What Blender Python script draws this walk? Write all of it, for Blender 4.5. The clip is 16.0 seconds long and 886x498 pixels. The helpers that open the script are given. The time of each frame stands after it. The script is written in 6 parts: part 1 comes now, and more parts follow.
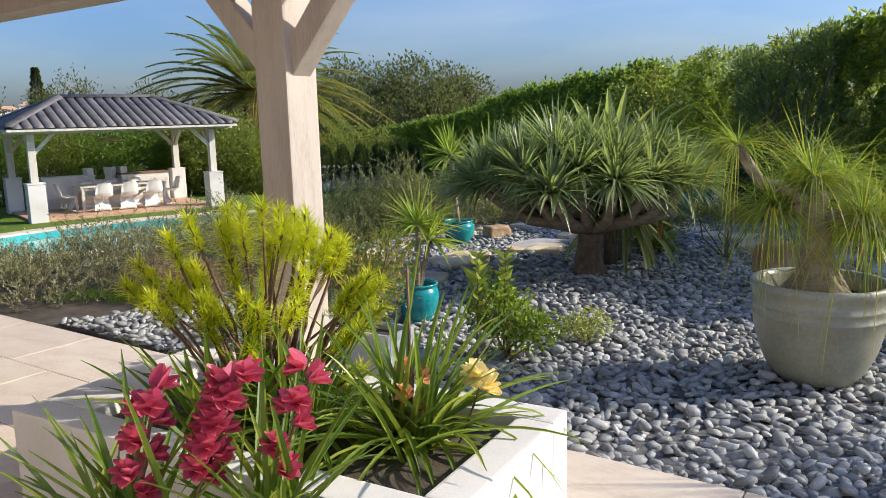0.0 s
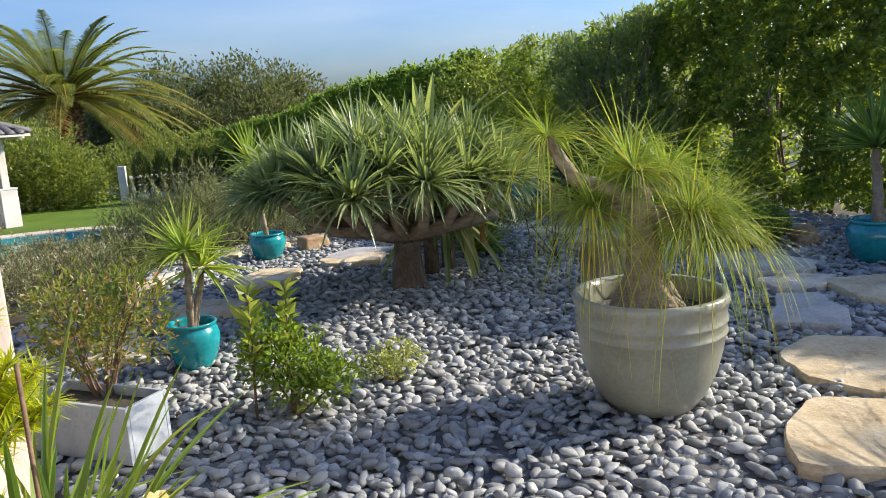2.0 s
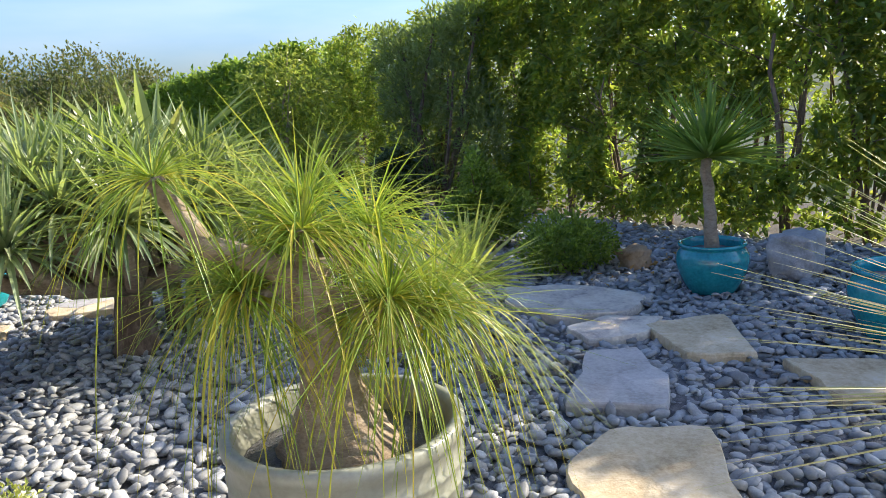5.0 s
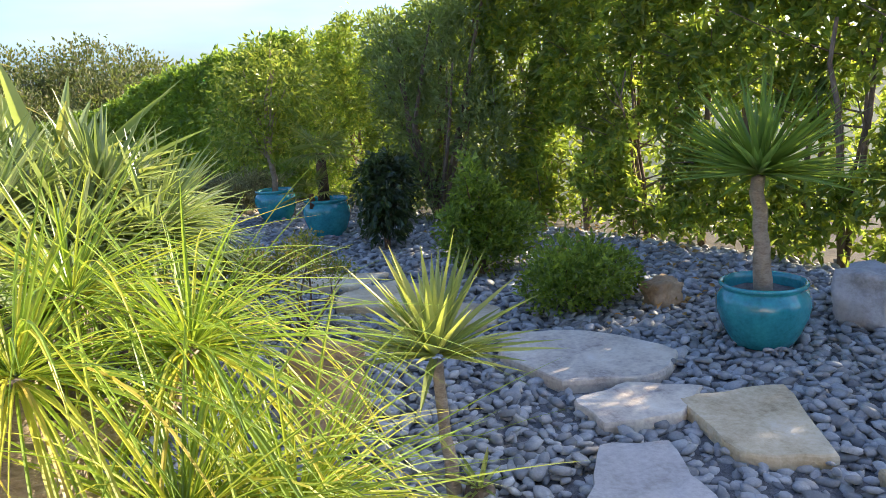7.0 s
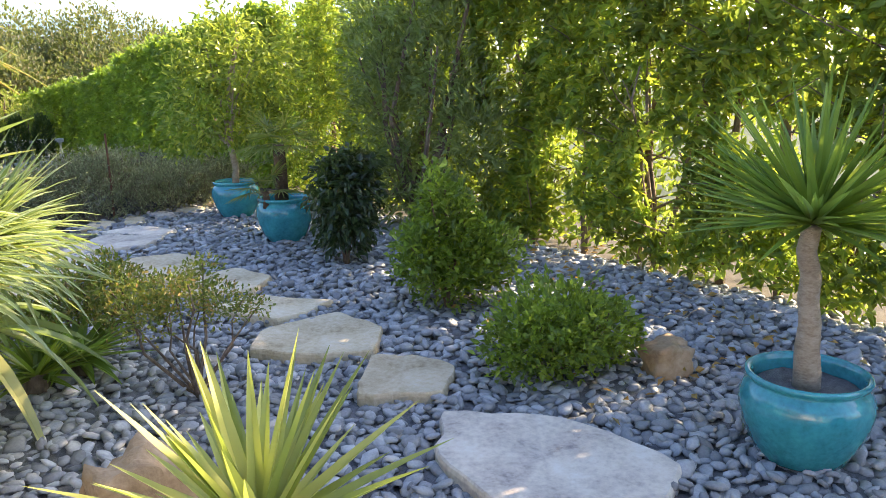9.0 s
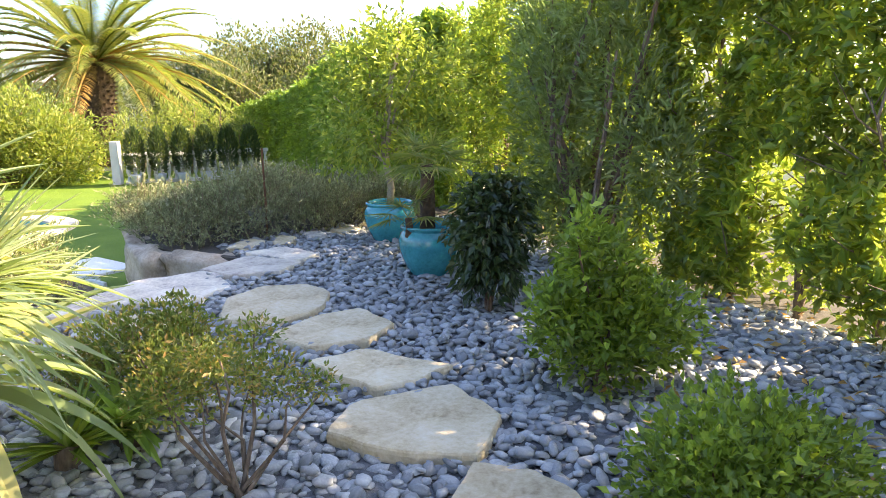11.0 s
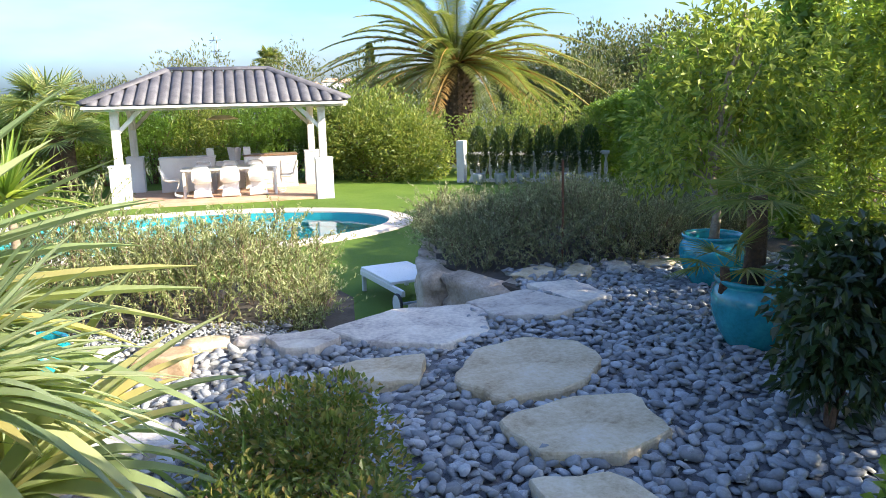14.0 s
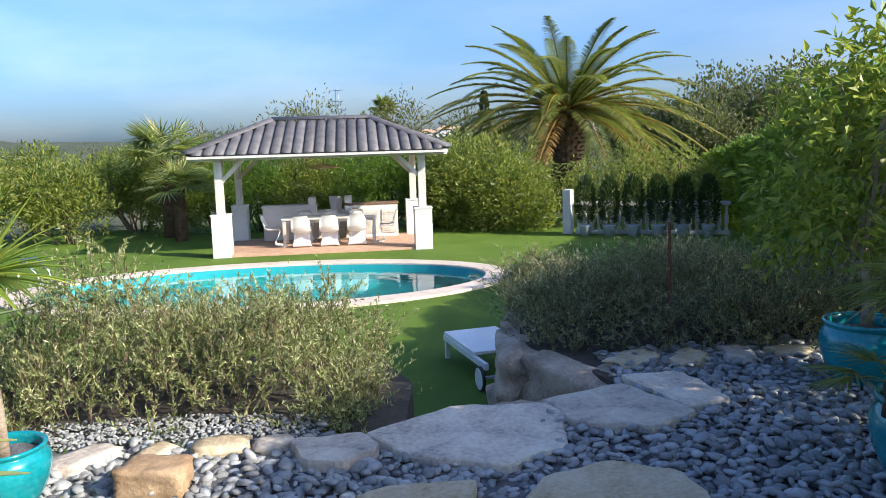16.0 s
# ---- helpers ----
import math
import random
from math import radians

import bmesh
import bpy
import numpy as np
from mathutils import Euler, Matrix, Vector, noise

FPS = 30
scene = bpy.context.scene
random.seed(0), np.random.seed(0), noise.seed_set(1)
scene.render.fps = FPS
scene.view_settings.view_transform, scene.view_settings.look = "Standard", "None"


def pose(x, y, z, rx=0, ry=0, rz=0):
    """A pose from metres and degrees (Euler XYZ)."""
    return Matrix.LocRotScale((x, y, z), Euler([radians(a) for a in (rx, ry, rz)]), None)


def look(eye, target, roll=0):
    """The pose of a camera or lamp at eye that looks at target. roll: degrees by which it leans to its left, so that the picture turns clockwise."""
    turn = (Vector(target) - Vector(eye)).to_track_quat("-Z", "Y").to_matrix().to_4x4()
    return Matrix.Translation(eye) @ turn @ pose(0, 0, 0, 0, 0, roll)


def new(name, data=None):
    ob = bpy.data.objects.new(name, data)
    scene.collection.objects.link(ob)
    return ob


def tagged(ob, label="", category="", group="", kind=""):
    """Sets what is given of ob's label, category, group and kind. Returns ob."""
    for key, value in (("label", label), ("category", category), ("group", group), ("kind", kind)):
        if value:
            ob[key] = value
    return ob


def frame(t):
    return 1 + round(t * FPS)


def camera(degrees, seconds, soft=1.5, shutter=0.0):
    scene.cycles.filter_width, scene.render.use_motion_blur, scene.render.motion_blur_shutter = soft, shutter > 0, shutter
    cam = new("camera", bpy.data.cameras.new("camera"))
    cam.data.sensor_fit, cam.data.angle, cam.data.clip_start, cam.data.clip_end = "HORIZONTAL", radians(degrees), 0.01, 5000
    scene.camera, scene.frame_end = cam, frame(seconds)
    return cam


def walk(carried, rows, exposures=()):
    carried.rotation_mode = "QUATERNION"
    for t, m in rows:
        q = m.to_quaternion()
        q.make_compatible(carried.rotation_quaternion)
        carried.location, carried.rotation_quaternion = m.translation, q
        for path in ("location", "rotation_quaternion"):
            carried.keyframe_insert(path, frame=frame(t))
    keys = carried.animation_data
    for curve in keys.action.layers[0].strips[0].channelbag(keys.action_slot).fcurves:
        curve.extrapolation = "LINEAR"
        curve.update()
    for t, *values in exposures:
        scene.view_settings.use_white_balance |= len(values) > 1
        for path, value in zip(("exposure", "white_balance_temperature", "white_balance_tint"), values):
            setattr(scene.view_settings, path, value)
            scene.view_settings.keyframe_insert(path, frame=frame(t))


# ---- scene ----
cam = camera(60.0, 16.0, soft=0.7)
METRES, EYE, TILT, LEAN, TURN = 8.9, 1.5, 0.0, 0.0, 0.0
ROWS = [
    (0.0, 0.0, 0.0, 0.0, -0.26, -9.78, 1.48),
    (0.5, 0.0072, 0.0252, -0.0002, -2.07, -8.29, 2.74),
    (1.0, 0.0174, 0.0486, -0.0025, -3.65, -8.77, 2.81),
    (1.5, 0.0352, 0.0726, -0.0019, -6.7, -9.66, 3.01),
    (2.0, 0.0515, 0.1001, -0.0035, -11.89, -10.49, 3.53),
    (2.5, 0.0685, 0.1252, -0.0025, -16.42, -10.18, 3.97),
    (3.0, 0.0946, 0.1456, -0.0025, -21.22, -9.77, 3.33),
    (3.5, 0.1198, 0.1638, -0.0025, -23.47, -10.35, 3.19),
    (6.0, 0.2321, 0.2848, -0.0024, -18.01, -11.77, 3.59),
    (6.5, 0.2492, 0.3143, -0.002, -17.29, -11.66, 3.07),
    (7.0, 0.2602, 0.3441, -0.0018, -19.37, -11.82, 3.82),
    (7.5, 0.2754, 0.3724, -0.0015, -22.65, -12.13, 3.59),
    (8.0, 0.2989, 0.4013, -0.0004, -21.43, -12.77, 1.85),
    (10.5, 0.3963, 0.5528, -0.0006, -8.3, -12.12, 1.9),
    (11.0, 0.4095, 0.5796, -0.0024, -2.76, -11.7, 1.06),
    (11.5, 0.4173, 0.6029, -0.0019, 1.86, -11.22, 0.76),
    (12.0, 0.4204, 0.6298, -0.0012, 6.5, -11.47, 1.93),
    (12.5, 0.4267, 0.657, -0.0018, 10.29, -11.17, 1.97),
    (13.0, 0.4373, 0.6849, -0.0014, 15.08, -10.36, 0.77),
    (13.5, 0.4411, 0.7094, -0.0017, 19.48, -10.91, 0.98),
    (14.0, 0.438, 0.7382, 0.0008, 23.42, -11.26, 1.35),
    (14.5, 0.4352, 0.7654, 0.0006, 27.09, -10.54, 1.34),
    (15.0, 0.4333, 0.7936, 0.0012, 29.35, -9.86, 1.0),
    (15.5, 0.4267, 0.8221, -0.0001, 30.37, -9.35, 1.25),
    (16.0, 0.4177, 0.8528, 0.0045, 31.84, -7.67, 1.72),
]
walk(cam, [(t, pose(0, 0, EYE, TILT, LEAN, TURN) @ pose(METRES * x, METRES * y, METRES * z, 90 + pitch, roll, yaw)) for t, x, y, z, yaw, pitch, roll in ROWS],
     exposures=[(0.0, 0.88, 7000, 10), (2.0, 1.15, 7100, 10), (3.5, 1.4, 7000, 10), (6.0, 1.8, 7500, 11), (8.0, 2.4, 8500, 13), (10.5, 2.9, 9400, 14), (11.5, 2.85, 9000, 13), (13.0, 2.35, 7700, 11), (14.5, 1.85, 6900, 10), (16.0, 1.3, 6700, 10)])

# ---- daylight ----
SUN_AZ, SUN_EL = 3.0, 29.5          # degrees from +x towards +y, and above the horizon
sun_dir = Vector((math.cos(radians(SUN_EL)) * math.cos(radians(SUN_AZ)), math.cos(radians(SUN_EL)) * math.sin(radians(SUN_AZ)), math.sin(radians(SUN_EL))))
sun_data = bpy.data.lights.new("sun", "SUN")
sun_data.energy, sun_data.angle, sun_data.color = 3.3, radians(0.55), (1.0, 0.94, 0.84)
sun = new("sun", sun_data)
sun.matrix_world = look((30, 0, 20), Vector((30, 0, 20)) - sun_dir)
world = bpy.data.worlds.new("sky")
scene.world = world
world.use_nodes = True
wn = world.node_tree
sky = wn.nodes.new("ShaderNodeTexSky")
sky.sky_type, sky.sun_disc = "NISHITA", False
sky.sun_elevation, sky.sun_rotation = radians(SUN_EL), radians(90 - SUN_AZ)
sky.air_density, sky.dust_density, sky.ozone_density = 1.0, 2.6, 4.0
tint = wn.nodes.new("ShaderNodeMix")
tint.data_type, tint.blend_type = "RGBA", "MULTIPLY"
tint.inputs[0].default_value, tint.inputs[7].default_value = 1.0, (0.64, 0.83, 1.14, 1)
wn.links.new(sky.outputs[0], tint.inputs[6])
# thin high cloud
cloud_co = wn.nodes.new("ShaderNodeTexCoord")
cloud_map = wn.nodes.new("ShaderNodeMapping")
cloud_map.inputs["Scale"].default_value = (1.0, 1.6, 5.0)
cloud = wn.nodes.new("ShaderNodeTexNoise")
cloud.inputs["Scale"].default_value, cloud.inputs["Detail"].default_value = 2.2, 5.0
cloud_ramp = wn.nodes.new("ShaderNodeValToRGB")
cloud_ramp.color_ramp.elements[0].position, cloud_ramp.color_ramp.elements[0].color = 0.42, (1, 1, 1, 1)
cloud_ramp.color_ramp.elements[1].position, cloud_ramp.color_ramp.elements[1].color = 0.8, (1.7, 1.3, 1.08, 1)
veil = wn.nodes.new("ShaderNodeMix")
veil.data_type, veil.blend_type = "RGBA", "MULTIPLY"
veil.inputs[0].default_value = 1.0
wn.links.new(cloud_co.outputs["Generated"], cloud_map.inputs["Vector"])
wn.links.new(cloud_map.outputs[0], cloud.inputs["Vector"])
wn.links.new(cloud.outputs[0], cloud_ramp.inputs[0])
wn.links.new(tint.outputs[2], veil.inputs[6])
wn.links.new(cloud_ramp.outputs[0], veil.inputs[7])
wn.links.new(veil.outputs[2], wn.nodes["Background"].inputs[0])
wn.nodes["Background"].inputs[1].default_value = 0.1

# ---- materials ----
MATS = {}


def link(nt, a, b):
    nt.links.new(a, b)


def ramp(nt, fac, stops):
    r = nt.nodes.new("ShaderNodeValToRGB")
    while len(r.color_ramp.elements) < len(stops):
        r.color_ramp.elements.new(0.5)
    for e, (p, c) in zip(r.color_ramp.elements, stops):
        e.position, e.color = p, (*c, 1)
    link(nt, fac, r.inputs[0])
    return r.outputs[0]


def noise_tex(nt, scale, detail=4.0, rough=0.55, stretch=(1, 1, 1)):
    co = nt.nodes.new("ShaderNodeTexCoord")
    mp = nt.nodes.new("ShaderNodeMapping")
    mp.inputs["Scale"].default_value = stretch
    n = nt.nodes.new("ShaderNodeTexNoise")
    n.inputs["Scale"].default_value, n.inputs["Detail"].default_value, n.inputs["Roughness"].default_value = scale, detail, rough
    link(nt, co.outputs["Object"], mp.inputs["Vector"])
    link(nt, mp.outputs[0], n.inputs["Vector"])
    return n.outputs[0]


def mixc(nt, a, b, fac, mode="MIX"):
    m = nt.nodes.new("ShaderNodeMix")
    m.data_type, m.blend_type = "RGBA", mode
    for s, v in ((m.inputs[6], a), (m.inputs[7], b), (m.inputs[0], fac)):
        if isinstance(v, (int, float)):
            s.default_value = v
        elif isinstance(v, tuple):
            s.default_value = (*v, 1)
        else:
            link(nt, v, s)
    return m.outputs[2]


def surface(name, colours, scale=6.0, fine=60.0, rough=0.7, bump=0.2, metal=0.0, island=0.0, obrand=0.0, stretch=(1, 1, 1), coat=0.0, spec=0.5, depth=0.01):
    """Two scales of grain over a run of colours, with relief."""
    m = bpy.data.materials.new(name)
    m.use_nodes = True
    nt = m.node_tree
    b = nt.nodes["Principled BSDF"]
    big, small = noise_tex(nt, scale, 5.0, 0.6, stretch), noise_tex(nt, fine, 3.0, 0.6, stretch)
    mixed = nt.nodes.new("ShaderNodeMath")
    mixed.operation = "MULTIPLY_ADD"
    link(nt, small, mixed.inputs[0])
    mixed.inputs[1].default_value = 0.35
    half = nt.nodes.new("ShaderNodeMath")
    half.operation = "MULTIPLY"
    link(nt, big, half.inputs[0])
    half.inputs[1].default_value = 0.65
    link(nt, half.outputs[0], mixed.inputs[2])
    k = len(colours)
    col = ramp(nt, mixed.outputs[0], [(0.32 + 0.36 * i / max(1, k - 1), c) for i, c in enumerate(colours)])
    for amount, source in ((island, "island"), (obrand, "object")):
        if amount:
            if source == "island":
                rnd = nt.nodes.new("ShaderNodeNewGeometry").outputs["Random Per Island"]
            else:
                rnd = nt.nodes.new("ShaderNodeObjectInfo").outputs["Random"]
            g = ramp(nt, rnd, [(0, (1 - amount,) * 3), (1, (1 + amount,) * 3)])
            col = mixc(nt, col, g, 1.0, "MULTIPLY")
    link(nt, col, b.inputs["Base Color"])
    rr = nt.nodes.new("ShaderNodeMapRange")
    link(nt, small, rr.inputs[0])
    rr.inputs[3].default_value, rr.inputs[4].default_value = max(0.02, rough - 0.1), min(1, rough + 0.1)
    link(nt, rr.outputs[0], b.inputs["Roughness"])
    b.inputs["Metallic"].default_value = metal
    b.inputs["Specular IOR Level"].default_value = spec
    if coat:
        b.inputs["Coat Weight"].default_value, b.inputs["Coat Roughness"].default_value = coat, 0.08
    if bump:
        bp = nt.nodes.new("ShaderNodeBump")
        bp.inputs["Strength"].default_value, bp.inputs["Distance"].default_value = bump, depth
        link(nt, mixed.outputs[0], bp.inputs["Height"])
        link(nt, bp.outputs[0], b.inputs["Normal"])
    MATS[name] = m
    return m


def leafy(name, stops, rough=0.45, through_light=0.35, spec=0.4, glow=(0.55, 0.7, 0.12), patches=1.7, swing=0.28):
    """Leaves: colour by the single leaf, and light that passes through."""
    m = bpy.data.materials.new(name)
    m.use_nodes = True
    nt = m.node_tree
    b = nt.nodes["Principled BSDF"]
    both = nt.nodes.new("ShaderNodeMath")
    both.operation = "ADD"
    link(nt, nt.nodes.new("ShaderNodeNewGeometry").outputs["Random Per Island"], both.inputs[0])
    link(nt, nt.nodes.new("ShaderNodeObjectInfo").outputs["Random"], both.inputs[1])
    whole = nt.nodes.new("ShaderNodeMath")
    whole.operation = "FRACT"
    link(nt, both.outputs[0], whole.inputs[0])
    rnd = whole.outputs[0]
    k = len(stops)
    col = ramp(nt, rnd, [(i / max(1, k - 1), c) for i, c in enumerate(stops)])
    patch = ramp(nt, noise_tex(nt, patches, 3.0), [(0.32, (1 - swing, 1 - swing * 0.95, 1 - swing)), (0.68, (1 + swing * 0.9, 1 + swing * 0.8, 1 + swing * 0.6))])
    col = mixc(nt, col, patch, 1.0, "MULTIPLY")
    link(nt, col, b.inputs["Base Color"])
    b.inputs["Roughness"].default_value = rough
    b.inputs["Specular IOR Level"].default_value = spec
    tr = nt.nodes.new("ShaderNodeBsdfTranslucent")
    tint = mixc(nt, col, glow, 0.35)
    bright = mixc(nt, tint, (1.6, 1.6, 1.2), 1.0, "MULTIPLY")
    link(nt, bright, tr.inputs[0])
    mx = nt.nodes.new("ShaderNodeMixShader")
    mx.inputs[0].default_value = through_light
    link(nt, b.outputs[0], mx.inputs[1])
    link(nt, tr.outputs[0], mx.inputs[2])
    link(nt, mx.outputs[0], nt.nodes["Material Output"].inputs[0])
    MATS[name] = m
    return m


surface("pebble", [(0.2, 0.205, 0.203), (0.295, 0.3, 0.295), (0.41, 0.41, 0.39)], 9, 90, 0.62, 0.25, island=0.38, obrand=0.0, depth=0.004)
surface("pebble_single", [(0.2, 0.205, 0.203), (0.295, 0.3, 0.295), (0.41, 0.41, 0.39)], 9, 90, 0.62, 0.25, obrand=0.38, depth=0.004)
surface("soil", [(0.03, 0.024, 0.018), (0.07, 0.055, 0.04), (0.1, 0.085, 0.065)], 8, 80, 0.95, 0.6, depth=0.02)
surface("grit", [(0.06, 0.061, 0.063), (0.12, 0.12, 0.122), (0.2, 0.2, 0.2)], 20, 160, 0.8, 0.9, depth=0.02)
surface("flagstone", [(0.28, 0.19, 0.1), (0.5, 0.385, 0.235), (0.62, 0.51, 0.345), (0.67, 0.59, 0.46)], 2.6, 38, 0.85, 0.9, obrand=0.12, depth=0.018)
surface("slab_stone", [(0.2, 0.16, 0.15), (0.48, 0.41, 0.34), (0.65, 0.57, 0.46), (0.71, 0.66, 0.57)], 3.6, 34, 0.85, 0.9, obrand=0.1, depth=0.02)
surface("wall_stone", [(0.2, 0.15, 0.11), (0.38, 0.29, 0.21), (0.5, 0.4, 0.3), (0.56, 0.49, 0.41)], 3.5, 35, 0.9, 0.8, obrand=0.15, depth=0.03)
surface("ochre_rock", [(0.2, 0.12, 0.06), (0.38, 0.25, 0.14), (0.5, 0.37, 0.24)], 4, 40, 0.85, 0.7, depth=0.02)
surface("pale_rock", [(0.26, 0.24, 0.22), (0.42, 0.4, 0.38), (0.55, 0.53, 0.5)], 4, 40, 0.85, 0.6, depth=0.02)
surface("travertine", [(0.5, 0.4, 0.31), (0.62, 0.52, 0.42), (0.68, 0.6, 0.5)], 2.2, 30, 0.55, 0.25, obrand=0.06, stretch=(1, 2.5, 1), depth=0.004)
surface("white_render", [(0.54, 0.51, 0.48), (0.64, 0.62, 0.6), (0.7, 0.69, 0.67)], 1.6, 120, 0.85, 0.25, depth=0.006)
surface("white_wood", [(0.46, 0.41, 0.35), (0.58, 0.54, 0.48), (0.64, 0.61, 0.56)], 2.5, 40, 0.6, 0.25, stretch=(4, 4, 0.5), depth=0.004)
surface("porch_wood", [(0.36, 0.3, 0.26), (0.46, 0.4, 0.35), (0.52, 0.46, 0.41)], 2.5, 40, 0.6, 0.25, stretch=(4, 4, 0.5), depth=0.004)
surface("white_plastic", [(0.74, 0.73, 0.7), (0.8, 0.79, 0.77)], 3, 50, 0.3, 0.0, coat=0.2)
surface("roof_tile", [(0.055, 0.052, 0.056), (0.1, 0.094, 0.098), (0.15, 0.14, 0.142)], 3, 40, 0.6, 0.3, obrand=0.18, depth=0.01)
surface("terracotta_floor", [(0.42, 0.24, 0.15), (0.52, 0.32, 0.21), (0.58, 0.4, 0.28)], 4, 40, 0.7, 0.2)
surface("grass", [(0.06, 0.115, 0.014), (0.1, 0.17, 0.022), (0.14, 0.21, 0.032)], 0.7, 90, 0.85, 0.9, spec=0.2, depth=0.03)
surface("dry_ground", [(0.09, 0.085, 0.04), (0.14, 0.13, 0.07), (0.2, 0.17, 0.1)], 0.3, 4, 0.95, 0.5, spec=0.1, depth=0.2)
surface("hill", [(0.05, 0.07, 0.045), (0.085, 0.1, 0.065), (0.13, 0.13, 0.09)], 0.03, 0.35, 0.95, 0.4, spec=0.1, depth=3.0)
surface("turquoise_glaze", [(0.0, 0.17, 0.2), (0.004, 0.26, 0.3), (0.012, 0.35, 0.38)], 5, 40, 0.18, 0.08, coat=0.35, depth=0.003)
surface("celadon_glaze", [(0.2, 0.2, 0.15), (0.28, 0.285, 0.225), (0.35, 0.36, 0.29)], 3.5, 50, 0.4, 0.15, coat=0.25, depth=0.004)
surface("grey_metal", [(0.3, 0.34, 0.38), (0.42, 0.46, 0.5), (0.5, 0.53, 0.56)], 6, 60, 0.5, 0.1)
surface("bark", [(0.07, 0.045, 0.03), (0.16, 0.11, 0.075), (0.26, 0.2, 0.15)], 14, 70, 0.9, 0.9, stretch=(1, 1, 0.45), depth=0.02)
surface("pale_bark", [(0.17, 0.12, 0.08), (0.3, 0.23, 0.16), (0.42, 0.35, 0.27)], 12, 70, 0.9, 0.8, stretch=(1, 1, 2.2), depth=0.012)
surface("palm_trunk", [(0.04, 0.024, 0.014), (0.11, 0.065, 0.035), (0.2, 0.12, 0.06)], 6, 40, 0.95, 1.0, depth=0.05)
surface("twig", [(0.09, 0.05, 0.03), (0.17, 0.1, 0.06), (0.25, 0.17, 0.11)], 20, 90, 0.85, 0.4)
surface("pool_liner", [(0.015, 0.3, 0.34), (0.03, 0.38, 0.41)], 2, 30, 0.4, 0.0)
surface("rust", [(0.1, 0.04, 0.02), (0.2, 0.08, 0.04)], 20, 90, 0.9, 0.4)
surface("chrome", [(0.7, 0.7, 0.7), (0.75, 0.75, 0.75)], 5, 40, 0.15, 0.0, metal=1.0)
surface("dark_plastic", [(0.015, 0.015, 0.016), (0.03, 0.03, 0.03)], 5, 40, 0.5, 0.1)
surface("wood_top", [(0.1, 0.055, 0.03), (0.2, 0.12, 0.07), (0.27, 0.18, 0.11)], 3, 40, 0.5, 0.2, stretch=(0.5, 5, 5))
leafy("laurel_leaf", [(0.06, 0.12, 0.022), (0.11, 0.19, 0.032), (0.17, 0.25, 0.04), (0.34, 0.34, 0.055)], 0.3, 0.5, 0.5, glow=(0.42, 0.48, 0.12), patches=3, swing=0.55)
leafy("clipped_leaf", [(0.045, 0.095, 0.018), (0.075, 0.145, 0.024), (0.115, 0.185, 0.03)], 0.45, 0.4)
leafy("citrus_leaf", [(0.09, 0.15, 0.02), (0.15, 0.21, 0.028), (0.24, 0.29, 0.045), (0.36, 0.37, 0.065)], 0.36, 0.38, glow=(0.45, 0.52, 0.14), patches=4, swing=0.4)
leafy("olive_leaf", [(0.06, 0.095, 0.045), (0.11, 0.155, 0.075), (0.18, 0.22, 0.12)], 0.4, 0.35, patches=4, swing=0.4)
leafy("dark_leaf", [(0.014, 0.034, 0.014), (0.024, 0.05, 0.019), (0.042, 0.075, 0.026)], 0.3, 0.12, 0.5)
leafy("box_leaf", [(0.045, 0.09, 0.016), (0.085, 0.155, 0.024), (0.15, 0.225, 0.034), (0.26, 0.34, 0.055)], 0.32, 0.36, 0.5, patches=9, swing=0.45)
leafy("russet_leaf", [(0.055, 0.08, 0.02), (0.09, 0.115, 0.026), (0.19, 0.19, 0.045), (0.3, 0.15, 0.06)], 0.42, 0.3)
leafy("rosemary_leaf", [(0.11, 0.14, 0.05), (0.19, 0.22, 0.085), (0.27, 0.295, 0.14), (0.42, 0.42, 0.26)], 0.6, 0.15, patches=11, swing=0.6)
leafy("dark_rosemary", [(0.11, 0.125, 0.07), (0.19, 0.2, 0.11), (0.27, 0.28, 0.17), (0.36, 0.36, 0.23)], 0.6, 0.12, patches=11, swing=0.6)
leafy("dragon_leaf", [(0.1, 0.15, 0.08), (0.17, 0.22, 0.12), (0.24, 0.29, 0.16), (0.36, 0.38, 0.22)], 0.36, 0.3, 0.5)
leafy("agave_leaf", [(0.13, 0.18, 0.08), (0.2, 0.25, 0.115), (0.3, 0.33, 0.16), (0.4, 0.33, 0.13)], 0.4, 0.3)
leafy("ponytail_leaf", [(0.1, 0.17, 0.022), (0.16, 0.25, 0.032), (0.23, 0.31, 0.048), (0.42, 0.38, 0.055)], 0.4, 0.3)
leafy("yucca_leaf", [(0.07, 0.15, 0.03), (0.12, 0.21, 0.042), (0.18, 0.27, 0.06)], 0.36, 0.3)
leafy("bright_yucca", [(0.12, 0.2, 0.03), (0.2, 0.29, 0.045), (0.3, 0.37, 0.07), (0.4, 0.43, 0.1)], 0.4, 0.35)
leafy("grass_tree_leaf", [(0.2, 0.21, 0.1), (0.32, 0.32, 0.17), (0.45, 0.42, 0.24), (0.5, 0.4, 0.27)], 0.35, 0.3)
leafy("hanging_leaf", [(0.2, 0.22, 0.03), (0.38, 0.34, 0.045), (0.5, 0.4, 0.06), (0.42, 0.3, 0.09)], 0.45, 0.3)
leafy("variegated_leaf", [(0.16, 0.2, 0.055), (0.25, 0.28, 0.08), (0.38, 0.39, 0.12), (0.5, 0.47, 0.14)], 0.42, 0.3)
leafy("lime_needle", [(0.34, 0.38, 0.015), (0.48, 0.5, 0.02), (0.62, 0.6, 0.03)], 0.45, 0.4)
